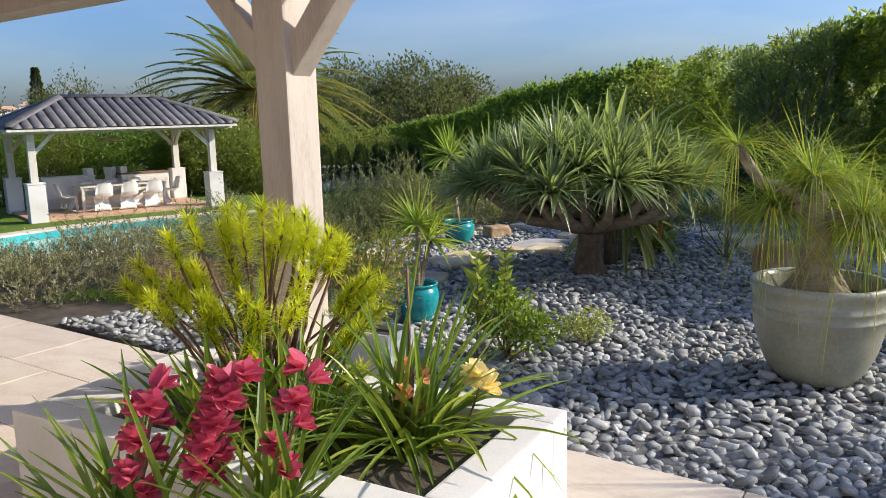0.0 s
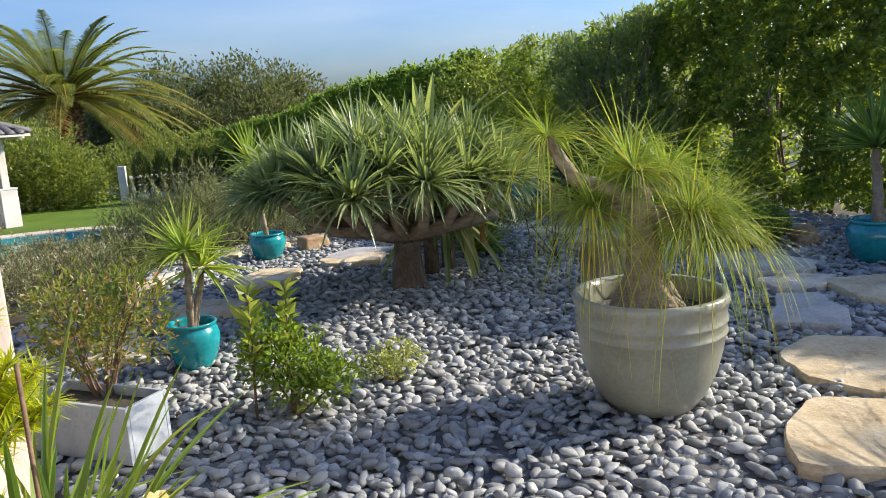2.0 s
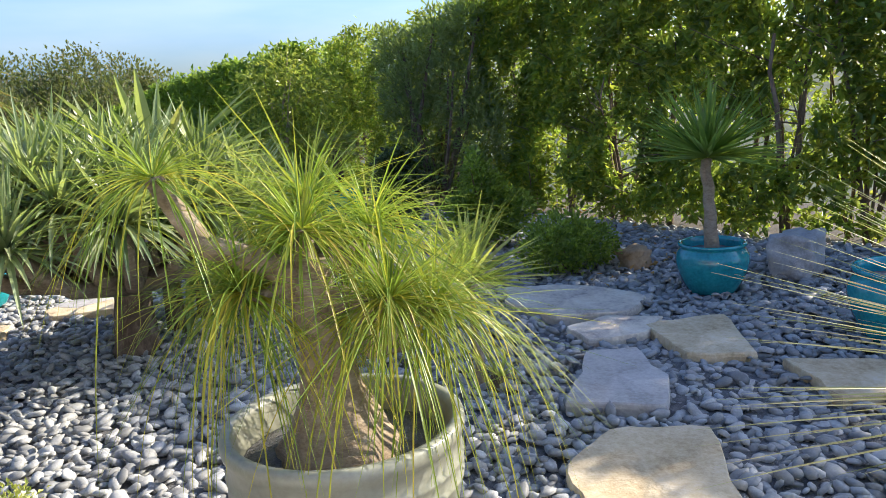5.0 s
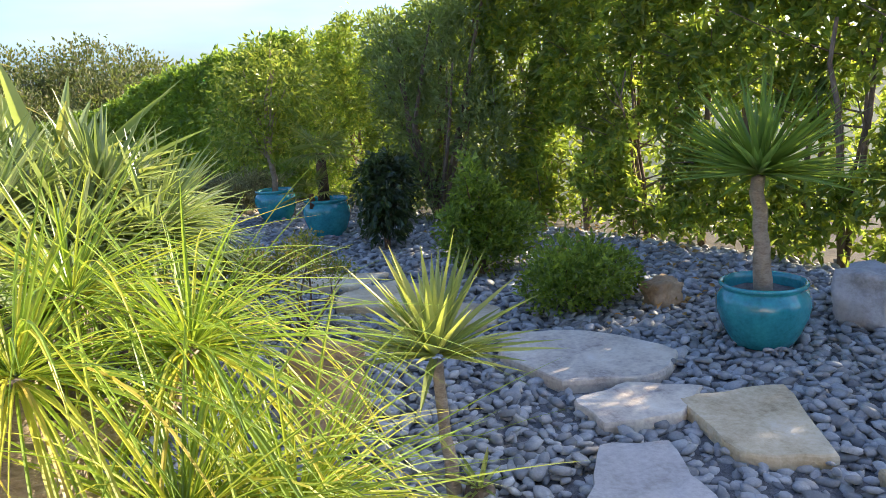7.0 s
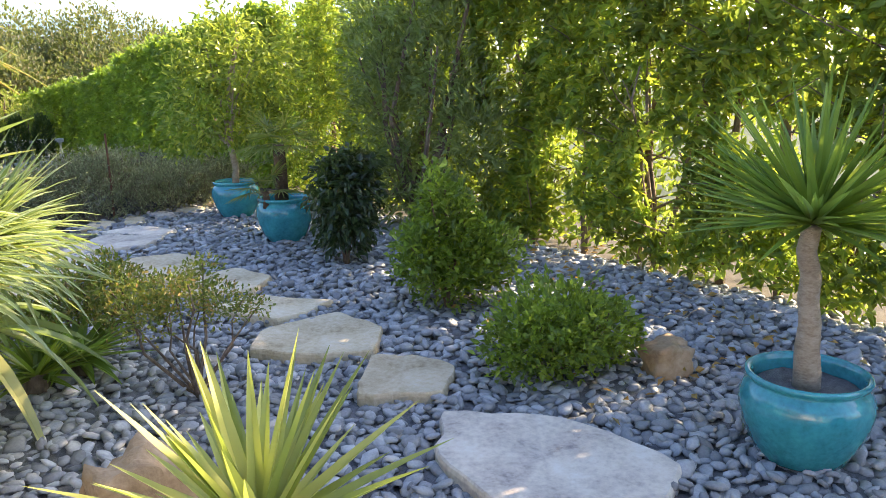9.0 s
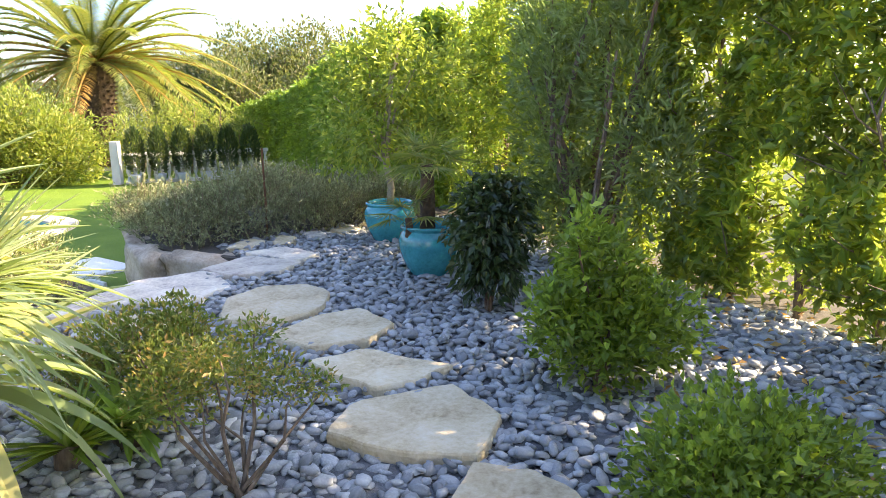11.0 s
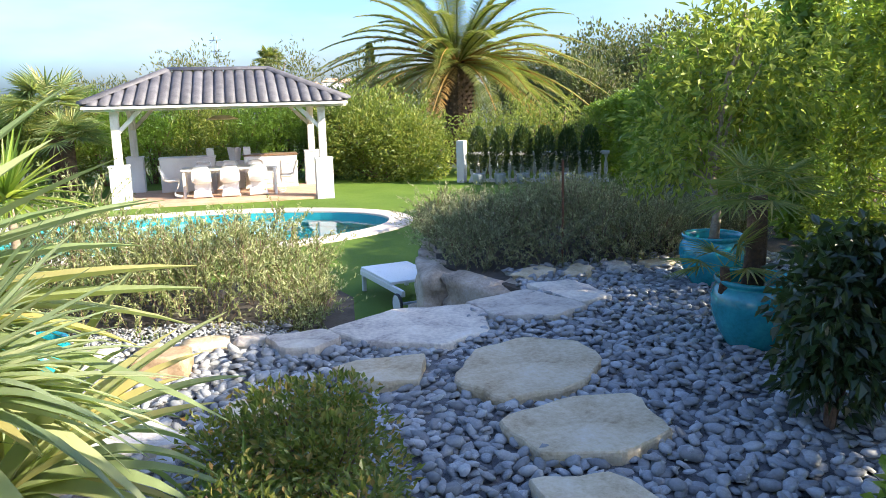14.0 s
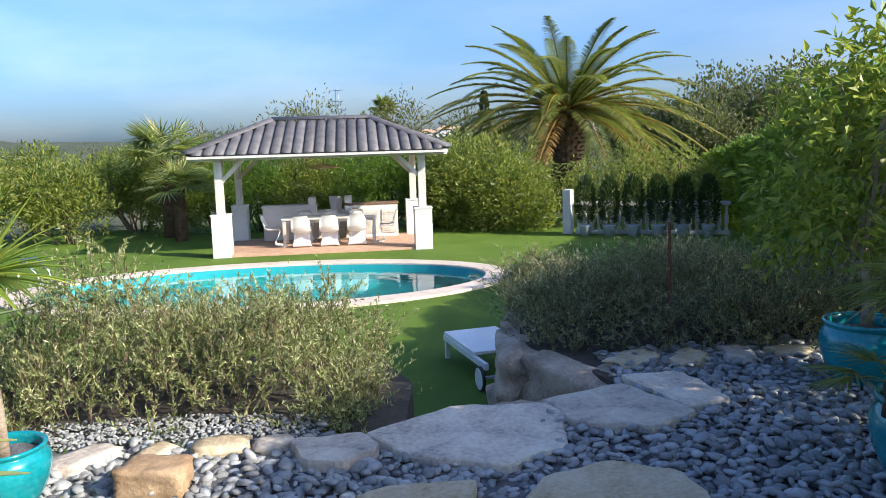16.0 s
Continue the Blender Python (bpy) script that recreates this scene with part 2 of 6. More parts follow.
leafy("strap_leaf", [(0.045, 0.1, 0.014), (0.08, 0.15, 0.02), (0.13, 0.2, 0.028), (0.24, 0.27, 0.045)], 0.36, 0.3, 0.5)
leafy("palm_frond", [(0.08, 0.115, 0.028), (0.14, 0.17, 0.042), (0.2, 0.21, 0.06), (0.3, 0.24, 0.075)], 0.42, 0.25)
leafy("dry_frond", [(0.3, 0.15, 0.04), (0.4, 0.22, 0.07), (0.35, 0.26, 0.1)], 0.6, 0.2, glow=(0.6, 0.35, 0.1))
leafy("far_leaf", [(0.05, 0.065, 0.03), (0.08, 0.095, 0.045), (0.12, 0.12, 0.06), (0.16, 0.13, 0.075)], 0.7, 0.2)
leafy("shrub_leaf", [(0.06, 0.09, 0.022), (0.105, 0.145, 0.03), (0.18, 0.205, 0.042), (0.26, 0.245, 0.06)], 0.5, 0.3)
leafy("bright_grass", [(0.07, 0.16, 0.02), (0.12, 0.25, 0.03), (0.16, 0.32, 0.05)], 0.5, 0.3)
leafy("dry_grass", [(0.2, 0.13, 0.08), (0.3, 0.2, 0.12), (0.4, 0.29, 0.18)], 0.7, 0.2, glow=(0.5, 0.35, 0.2))
leafy("orchid_pink", [(0.42, 0.04, 0.12), (0.55, 0.08, 0.18), (0.62, 0.14, 0.25)], 0.45, 0.3, glow=(0.8, 0.2, 0.3))
leafy("petal_peach", [(0.75, 0.3, 0.14), (0.8, 0.42, 0.24), (0.8, 0.55, 0.4)], 0.5, 0.3, glow=(0.9, 0.5, 0.3))
leafy("petal_cream", [(0.75, 0.62, 0.32), (0.8, 0.72, 0.45)], 0.5, 0.3, glow=(0.9, 0.8, 0.4))

water_mat = bpy.data.materials.new("pool_water")
water_mat.use_nodes = True
_nt = water_mat.node_tree
_b = _nt.nodes["Principled BSDF"]
_b.inputs["Base Color"].default_value = (0.55, 0.93, 0.97, 1)
_b.inputs["Transmission Weight"].default_value, _b.inputs["Roughness"].default_value, _b.inputs["IOR"].default_value = 1.0, 0.02, 1.33
_bp = _nt.nodes.new("ShaderNodeBump")
_bp.inputs["Strength"].default_value, _bp.inputs["Distance"].default_value = 0.25, 0.02
link(_nt, noise_tex(_nt, 3.0, 2.0), _bp.inputs["Height"])
link(_nt, _bp.outputs[0], _b.inputs["Normal"])
MATS["pool_water"] = water_mat

# ---- mesh helpers ----
UP = np.array((0.0, 0.0, 1.0))


def unit(a):
    return a / np.maximum(np.linalg.norm(a, axis=-1, keepdims=True), 1e-9)


def raw(name, verts, faces, material, parent=None, label="", smooth=False):
    """One mesh object out of vertices and faces (lists or arrays)."""
    me = bpy.data.meshes.new(name)
    v = verts.tolist() if isinstance(verts, np.ndarray) else verts
    f = faces.tolist() if isinstance(faces, np.ndarray) else faces
    me.from_pydata(v, [], f)
    me.materials.append(MATS[material])
    if smooth:
        me.polygons.foreach_set("use_smooth", [True] * len(me.polygons))
    me.update()
    ob = new(name, me)
    if parent:
        ob.parent = parent
    if label:
        ob["label"] = label
    return ob


def part(name, bm, material, parent=None, label="", smooth=False):
    """Link a bmesh as one mesh object under a thing or a part."""
    me = bpy.data.meshes.new(name)
    bm.to_mesh(me)
    bm.free()
    me.materials.append(MATS[material])
    if smooth:
        me.polygons.foreach_set("use_smooth", [True] * len(me.polygons))
    ob = new(name, me)
    if parent:
        ob.parent = parent
    if label:
        ob["label"] = label
    return ob


def thing(name, m, label, category, group="", kind=""):
    ob = new(name)
    ob.matrix_world = m
    return tagged(ob, label, category, group, kind)


def box(sx, sy, sz, at=(0, 0, 0), bevel=0.006, turn=None):
    """A bevelled block whose foot stands at `at`."""
    bm = bmesh.new()
    bmesh.ops.create_cube(bm, size=1.0)
    bmesh.ops.scale(bm, vec=(sx, sy, sz), verts=bm.verts)
    bmesh.ops.translate(bm, vec=(0, 0, sz / 2), verts=bm.verts)
    if bevel:
        bmesh.ops.bevel(bm, geom=bm.edges[:], offset=min(bevel, 0.45 * min(sx, sy, sz)), segments=2, affect="EDGES", profile=0.7)
    if turn is not None:
        bmesh.ops.transform(bm, matrix=turn, verts=bm.verts)
    bmesh.ops.translate(bm, vec=at, verts=bm.verts)
    return bm


def lathe(profile, segs=40):
    """Turned body from (radius, height) pairs."""
    verts, faces = [], []
    n = len(profile)
    for r, z in profile:
        for i in range(segs):
            a = 2 * math.pi * i / segs
            verts.append((r * math.cos(a), r * math.sin(a), z))
    for k in range(n - 1):
        for i in range(segs):
            j = (i + 1) % segs
            faces.append((k * segs + i, k * segs + j, (k + 1) * segs + j, (k + 1) * segs + i))
    return verts, faces


def tube(points, radii, sides=8, wob=0.0, rng=None):
    """A limb along points; returns vertices and faces."""
    pts = np.array(points, float)
    rad = np.interp(np.linspace(0, 1, len(pts)), np.linspace(0, 1, len(radii)), radii)
    tan = unit(np.gradient(pts, axis=0))
    side = unit(np.cross(tan, np.where(np.abs(tan[:, 2:3]) > 0.9, np.array((1.0, 0, 0)), UP)))
    oth = np.cross(tan, side)
    a = np.linspace(0, 2 * math.pi, sides, endpoint=False)
    ring = np.cos(a)[None, :, None] * side[:, None] + np.sin(a)[None, :, None] * oth[:, None]
    rr = rad[:, None, None] * (1 + (wob * rng.uniform(-1, 1, (len(pts), sides, 1)) if rng is not None else 0))
    v = (pts[:, None] + ring * rr).reshape(-1, 3)
    f = []
    for k in range(len(pts) - 1):
        for i in range(sides):
            j = (i + 1) % sides
            f.append((k * sides + i, k * sides + j, (k + 1) * sides + j, (k + 1) * sides + i))
    f.append(tuple(range((len(pts) - 1) * sides, len(pts) * sides)))
    f.append(tuple(reversed(range(sides))))
    return v, f


def merge(pieces):
    vs, fs, k = [], [], 0
    for v, f in pieces:
        v = np.asarray(v, float)
        vs.append(v)
        fs += [tuple(int(i) + k for i in q) for q in f]
        k += len(v)
    return np.concatenate(vs), fs


def leaves(at, way, length, width, rng, fold=0.25):
    """Folded leaves, two triangles each, at points along ways."""
    n = len(at)
    way = unit(way)
    side = unit(np.cross(way, unit(rng.normal(size=(n, 3)) * 0.6 + UP)))
    nor = np.cross(side, way)
    L = length * rng.uniform(0.7, 1.3, (n, 1))
    W = width * rng.uniform(0.75, 1.25, (n, 1))
    mid = at + way * L * 0.45
    v = np.stack([at, mid + side * W * 0.5 + nor * W * fold, at + way * L - nor * L * 0.08, mid - side * W * 0.5 + nor * W * fold], 1).reshape(-1, 3)
    k = np.arange(n)[:, None] * 4
    f = np.concatenate([k + np.array([0, 1, 2]), k + np.array([0, 2, 3])], 1).reshape(-1, 3)
    return v, f


def blades(at, way, length, width, droop, segs=4, fold=0.12, taper=1.0, waist=0.75):
    """Strap leaves: strips three vertices wide that arch downwards."""
    n = len(at)
    way = unit(way)
    t = np.linspace(0, 1, segs + 1)
    L = np.broadcast_to(np.asarray(length, float), (n,))[:, None, None]
    W = np.broadcast_to(np.asarray(width, float), (n,))[:, None, None]
    D = np.broadcast_to(np.asarray(droop, float), (n,))[:, None, None]
    tt = t[None, :, None]
    c = at[:, None] + way[:, None] * L * tt * (1 - 0.25 * D * tt) - UP * L * D * tt ** 2
    tan = unit(np.gradient(c, axis=1))
    side = unit(np.cross(tan, UP) + 1e-4)
    nor = np.cross(side, tan)
    prof = (np.minimum(waist + 1.6 * t, 1.0) * np.clip(1 - t ** 2.2, 0.03, 1) ** taper)[None, :, None]
    w = W * prof * 0.5
    v = np.stack([c + side * w + nor * w * fold * 4, c, c - side * w + nor * w * fold * 4], 2).reshape(-1, 3)
    rows = 3 * (segs + 1)
    base = np.arange(n)[:, None, None] * rows + np.arange(segs)[None, :, None] * 3
    q = np.array([[0, 1, 4, 3], [1, 2, 5, 4]]).reshape(-1)
    f = (base + q[None, None, :]).reshape(-1, 4)
    return v, f


def sphere_dirs(n, rng, low=-1.0, high=1.0):
    z = rng.uniform(low, high, n)
    a = rng.uniform(0, 2 * math.pi, n)
    r = np.sqrt(np.maximum(0, 1 - z ** 2))
    return np.stack([r * np.cos(a), r * np.sin(a), z], 1)


def inside(px, py, poly):
    """Which points lie in a plan polygon."""
    hit = np.zeros(len(px), bool)
    n = len(poly)
    for i in range(n):
        (x1, y1), (x2, y2) = poly[i], poly[(i + 1) % n]
        if y1 == y2:
            continue
        c = ((y1 > py) != (y2 > py)) & (px < (x2 - x1) * (py - y1) / (y2 - y1) + x1)
        hit ^= c
    return hit


def prism(poly, z0, z1, material, name, parent=None, label=""):
    n = len(poly)
    v = [(x, y, z0) for x, y in poly] + [(x, y, z1) for x, y in poly]
    f = [tuple(range(n, 2 * n)), tuple(reversed(range(n)))] + [(i, (i + 1) % n, n + (i + 1) % n, n + i) for i in range(n)]
    return raw(name, v, f, material, parent, label)

# ---- plan ----
LAWN = -1.05
U, V = np.array((0.827, -0.562)), np.array((0.562, 0.827))     # the house's axes: along the terrace edge, and out of the house
POST = np.array((-0.77, 3.98))
GARDEN = [(1.3, 2.78), (4.0, 0.95), (9.5, -1.0), (13.5, 0.0), (10.5, 6.5), (7.6, 11.0), (6.2, 15.0), (4.6, 20.0), (2.2, 25.0), (1.5, 24.5), (2.3, 19.5), (2.5, 17.2), (1.1, 15.9), (0.45, 14.2), (0.95, 13.15), (2.0, 12.45), (2.1, 12.15), (1.9, 11.72), (1.25, 11.05), (0.8, 11.8), (0.1, 12.3), (-1.6, 11.3), (-3.6, 9.9), (-5.6, 8.4), (-3.9, 6.47)]
PEBBLES = [(1.3, 2.78), (4.0, 0.95), (5.8, 0.4), (7.8, 3.2), (7.4, 6.4), (6.7, 8.4), (6.4, 9.4), (5.9, 10.6), (5.0, 12.5), (4.2, 14.3), (3.2, 14.3), (2.3, 13.5), (1.7, 13.0), (2.0, 12.5), (2.2, 12.0), (1.9, 11.5), (1.25, 10.8), (0.8, 10.75), (0.2, 10.45), (-0.4, 10.0), (-1.15, 8.85), (-1.6, 7.75), (-2.1, 6.5), (-3.1, 5.98)]


def terrain():
    """One sheet of ground to the horizon, with wooded hills far off."""
    radii = [0, 9, 14, 24, 45, 60, 80, 110, 150, 200, 260, 320, 400, 520, 700, 950, 1300, 1700, 2300, 3200, 4200]
    nseg = 160
    verts = [(-7.1, 18.3, -3.0)]
    for r in radii[1:]:
        for i in range(nseg):
            a = 2 * math.pi * i / nseg
            left = math.degrees(math.atan2(-math.cos(a), math.sin(a)))   # degrees left of +y
            z = -3.0 if r < 10 else (-1.25 if r < 30 else -1.25 - min(3.0, (r - 30) * 0.05))
            near = math.exp(-((left - 22) / 22.0) ** 2)
            z += near * 13.0 * math.exp(-((r - 330) / 110.0) ** 2) * (1 + 0.3 * noise.noise((a * 9, r * 0.01, 0)))
            far = math.exp(-((left - 66) / 22.0) ** 2)
            z += far * 42.0 * math.exp(-((r - 1700) / 500.0) ** 2) * (1 + 0.25 * noise.noise((a * 14, r * 0.002, 5)))
            z += 7 * math.exp(-((r - 950) / 300.0) ** 2) * (1 + noise.noise((a * 6, 3, 1)))
            z += (0.012 * r if 100 < r < 1800 else 0) * 0.3 * noise.noise((math.cos(a) * r * 0.02, math.sin(a) * r * 0.02, 2))
            verts.append((-7.1 + r * math.cos(a), 18.3 + r * math.sin(a), z))
    faces = [(0, 1 + i, 1 + (i + 1) % nseg) for i in range(nseg)]
    for k in range(len(radii) - 2):
        for i in range(nseg):
            j = (i + 1) % nseg
            faces.append((1 + k * nseg + i, 1 + (k + 1) * nseg + i, 1 + (k + 1) * nseg + j, 1 + k * nseg + j))
    ob = raw("ground", verts, faces, "hill", smooth=True)
    return tagged(ob, "dry wooded countryside rising to far hills", "ground", kind="structure")


terrain()
POOL_C, POOL_TURN, POOL_A, POOL_B = np.array((-7.1, 18.3)), radians(38.4), 4.85, 2.8


def pool_ring(scale_a, scale_b, n=72):
    c, s = math.cos(POOL_TURN), math.sin(POOL_TURN)
    out = []
    for i in range(n):
        a = 2 * math.pi * i / n
        x, y = scale_a * math.cos(a), scale_b * math.sin(a)
        out.append((POOL_C[0] + c * x - s * y, POOL_C[1] + s * x + c * y))
    return out


def lawn():
    """Lawn round the pool, with the pool's hole in it."""
    n = 72
    inner = pool_ring(POOL_A - 0.2, POOL_B - 0.2, n)
    verts, faces = [(x, y, LAWN) for x, y in inner], []
    for k, r in enumerate((5.5, 8.0, 11.0, 14.5)):
        for i in range(n):
            a = 2 * math.pi * i / n + POOL_TURN
            x, y = POOL_C[0] + r * math.cos(a), POOL_C[1] + r * math.sin(a) * (0.95 if k == 3 else 1)
            verts.append((x, y, LAWN + 0.02 * noise.noise((x * 0.3, y * 0.3, 0)) * k))
    for k in range(4):
        for i in range(n):
            j = (i + 1) % n
            faces.append((k * n + i, (k + 1) * n + i, (k + 1) * n + j, k * n + j))
    ob = raw("lawn", verts, faces, "grass", smooth=True)
    tagged(ob, "short green lawn round the oval pool", "lawn", kind="structure")


lawn()
garden = prism(GARDEN, -3.2, -0.075, "soil", "garden_bed")
tagged(garden, "raised garden bed of dark soil", "ground", kind="structure")
base = prism(PEBBLES, -0.09, -0.052, "grit", "gravel_base")
tagged(base, "fine dark grit under the pebbles", "ground", kind="structure")


def house_pt(u, v, z=0.0):
    p = POST + U * u + V * v
    return (p[0], p[1], z)


HOUSE = Matrix.Translation((POST[0], POST[1], 0)) @ Matrix.Rotation(math.atan2(U[1], U[0]), 4, "Z")
EDGE = 0.17      # how far the terrace reaches beyond the post line


def terrace():
    slab = raw("terrace", *merge([((lambda q: ([house_pt(u, v, z) for z in (-3.2, -0.065) for u, v in q], [(4, 5, 6, 7), (3, 2, 1, 0)] + [(i, (i + 1) % 4, 4 + (i + 1) % 4, 4 + i) for i in range(4)]))([(-9, -9), (7, -9), (7, EDGE - 0.01), (-9, EDGE - 0.01)]))]), "soil")
    tagged(slab, "pale travertine terrace of the house", "terrace", kind="structure")
    w, d = 0.9, 0.6
    me = None
    for j in range(12):
        for i in range(15):
            u = -7.2 + i * w + (0.45 if j % 2 else 0)
            v = EDGE - d / 2 - j * d
            if me is None:
                tile = part("paving_tile", box(w - 0.006, d - 0.006, 0.05, bevel=0.006), "travertine")
                me = tile.data
            else:
                tile = new("paving_tile", me)
            tile.parent = slab
            tile.matrix_world = HOUSE @ pose(u, v, -0.055 - 0.003 * random.random())


terrace()


# ---- hedges ----
def along(line, s):
    """Points on a polyline with any number of columns, by its length share."""
    line = np.array(line, float)
    seg = np.concatenate([[0], np.cumsum(np.linalg.norm(np.diff(line[:, :2], axis=0), axis=1))])
    d = s * seg[-1]
    return np.stack([np.interp(d, seg, line[:, k]) for k in range(line.shape[1])], 1), seg[-1]


def hedge(name, line, thick, count, size, width, material, label, rng, gaps=0.0, low=0.25, trunks=0, shell=0.6):
    """A hedge along x, y, foot, top: trunks, branches and leaves."""
    h = thing(name, pose(0, 0, 0), label, "hedge", kind="")
    line_a = np.array(line, float)
    d = np.diff(line_a[:, :2], axis=0)
    ang = unit(np.concatenate([d, d[-1:]], 0))
    seg = np.concatenate([[0], np.cumsum(np.linalg.norm(d, axis=1))])
    s_of = rng.uniform(0, seg[-1], count * 2)
    cols = [np.interp(s_of, seg, line_a[:, k]) for k in range(4)]
    dx, dy = np.interp(s_of, seg, ang[:, 0]), np.interp(s_of, seg, ang[:, 1])
    across = rng.uniform(0, 1, count * 2)
    edge = rng.uniform(0, 1, count * 2) < shell
    across = np.where(edge, np.abs(rng.normal(0, 0.1, count * 2)), across)
    hh = rng.uniform(0, 1, count * 2) ** 0.9
    lump = np.array([noise.noise((a * 0.9, z * 2.2, 3.3)) for a, z in zip(s_of, hh)])
    lump2 = np.array([noise.noise((a * 3.1, z * 5.0, 9.3)) for a, z in zip(s_of, hh)])
    off = across * thick - 0.22 * lump - 0.1 * lump2
    foot, top = cols[2], cols[3] + 0.12 * lump2 + 0.1 * rng.normal(0, 0.5, count * 2)
    z = foot + low * (0.6 + 0.8 * np.abs(lump)) + (top - foot - low) * hh
    x, y = cols[0] + dy * off, cols[1] - dx * off
    if gaps:
        g = np.array([noise.noise((a * 1.6, b * 1.6, c * 1.6)) + 0.5 * noise.noise((a * 4.0, b * 4.0, c * 4.0)) for a, b, c in zip(x, y, z)])
        keep = g > -0.5 + gaps * (1 - 0.75 * np.clip((z - foot) / 2.2, 0, 1) * 1.0)
    else:
        keep = np.ones(count * 2, bool)
    p = np.stack([x, y, z], 1)[keep][:count]
    n = len(p)
    way = rng.normal(0, 0.7, (n, 3)) + UP * 0.15
    raw("foliage", *leaves(p, way, size, width, rng), material, h)["kind"] = "stuff"
    if trunks:
        for k in range(trunks):
            s = (k + rng.uniform(0.2, 0.8)) / trunks * seg[-1]
            c = [np.interp(s, seg, line_a[:, q]) for q in range(4)]
            ddx, ddy = np.interp(s, seg, ang[:, 0]), np.interp(s, seg, ang[:, 1])
            o = rng.uniform(0.15, 0.7) * thick
            bx, by = c[0] + ddy * o, c[1] - ddx * o
            for m in range(rng.integers(2, 5)):
                pieces = []
                lean = rng.normal(0, 0.2, 2)
                hgt = (c[3] - c[2]) * rng.uniform(0.55, 0.82)
                tt = np.linspace(0, 1, 7)
                jit = rng.normal(0, 0.035, (7, 3)) * tt[:, None]
                pts = np.stack([bx + lean[0] * tt, by + lean[1] * tt, c[2] - 0.08 + hgt * tt], 1) + jit
                r0 = rng.uniform(0.014, 0.036)
                pieces.append(tube(pts, [r0, r0 * 0.4], 6))
                for q in range(5):
                    st = pts[rng.integers(1, 6)]
                    ww = np.array((rng.normal(0, 0.35), rng.normal(0, 0.35), rng.uniform(0.1, 0.5)))
                    pieces.append(tube([st, st + ww * 0.5 + rng.normal(0, 0.03, 3), st + ww], [0.009, 0.003], 4))
                raw("stem", *merge(pieces), "bark", h)
    return h


rng = np.random.default_rng(7)
# the first four tops are unseen, their heights made up to shade the stones
hedge("laurel_hedge", [(11.5, 1.5, -0.05, 3.2), (9.2, 4.6, -0.05, 3.45), (8.0, 6.0, -0.05, 3.6), (6.9, 7.2, -0.05, 3.35), (6.35, 9.0, -0.05, 2.85), (5.6, 11.0, -0.05, 2.62)], 0.8, 86000, 0.105, 0.048, "laurel_leaf",
      "tall loose evergreen hedge with bare stems showing below", rng, gaps=0.4, low=0.1, trunks=26)
hedge("oleander_hedge", [(5.75, 10.7, -0.05, 2.64), (4.8, 13.0, -0.1, 2.48), (4.1, 15.5, -0.1, 2.4)], 0.8, 30000, 0.09, 0.036, "laurel_leaf",
      "tall green hedge of narrow leaves", rng, gaps=0.1, low=0.12, trunks=8)
hedge("clipped_hedge", [(4.15, 15.2, -0.2, 2.42), (3.2, 18.0, -0.4, 2.3), (1.9, 22.5, -0.9, 2.12), (0.6, 26.5, -1.3, 1.55), (-3.5, 38.5, -2.6, 0.85)], 1.4, 80000, 0.13, 0.085, "clipped_leaf",
      "long clipped green garden hedge", rng, low=0.0, trunks=10, shell=0.88)


def clump(name, lumps, count, size, width, material, label, category, rng, stems=6, base=None, twigs="twig", up=0.35, hollow=0.55, group=""):
    """A shrub or tree crown out of overlapping lumps (x, y, z, rx, ry, rz), with stems up to them."""
    t = thing(name, pose(0, 0, 0), label, category, group)
    lumps = np.array(lumps, float)
    vol = lumps[:, 3] * lumps[:, 4] + lumps[:, 3] * lumps[:, 5]
    pick = rng.choice(len(lumps), count, p=vol / vol.sum())
    d = sphere_dirs(count, rng, -0.85, 1.0)
    shell = np.where(rng.uniform(0, 1, count) < hollow, rng.uniform(0.82, 1.06, count), rng.uniform(0.3, 0.95, count))
    rough = np.array([noise.noise(tuple(q * 2.6 + k * 1.7)) for q, k in zip(d, pick)])
    shell = shell * (1 + 0.42 * rough)
    p = lumps[pick, :3] + d * lumps[pick, 3:6] * shell[:, None]
    way = d * 0.7 + rng.normal(0, 0.55, (count, 3)) + UP * up
    raw("foliage", *leaves(p, way, size, width, rng), material, t)["kind"] = "stuff"
    if stems:
        c = np.array(base if base is not None else (lumps[:, 0].mean(), lumps[:, 1].mean(), (lumps[:, 2] - lumps[:, 5]).min()), float)
        for k in range(stems):
            e = lumps[k % len(lumps)]
            end = e[:3] + sphere_dirs(1, rng, 0, 1)[0] * e[3:6] * 0.7
            mid = (c + end) / 2 + rng.normal(0, 0.06, 3) * np.linalg.norm(end - c)
            s0 = c + np.array((rng.normal(0, 0.02), rng.normal(0, 0.02), 0))
            r0 = max(0.006, 0.018 * np.linalg.norm(end - c))
            raw("stem", *tube([s0, (s0 + mid) / 2, mid, (mid + end) / 2 + rng.normal(0, 0.02, 3), end], [r0, r0 * 0.3], 5), twigs, t)
    return t


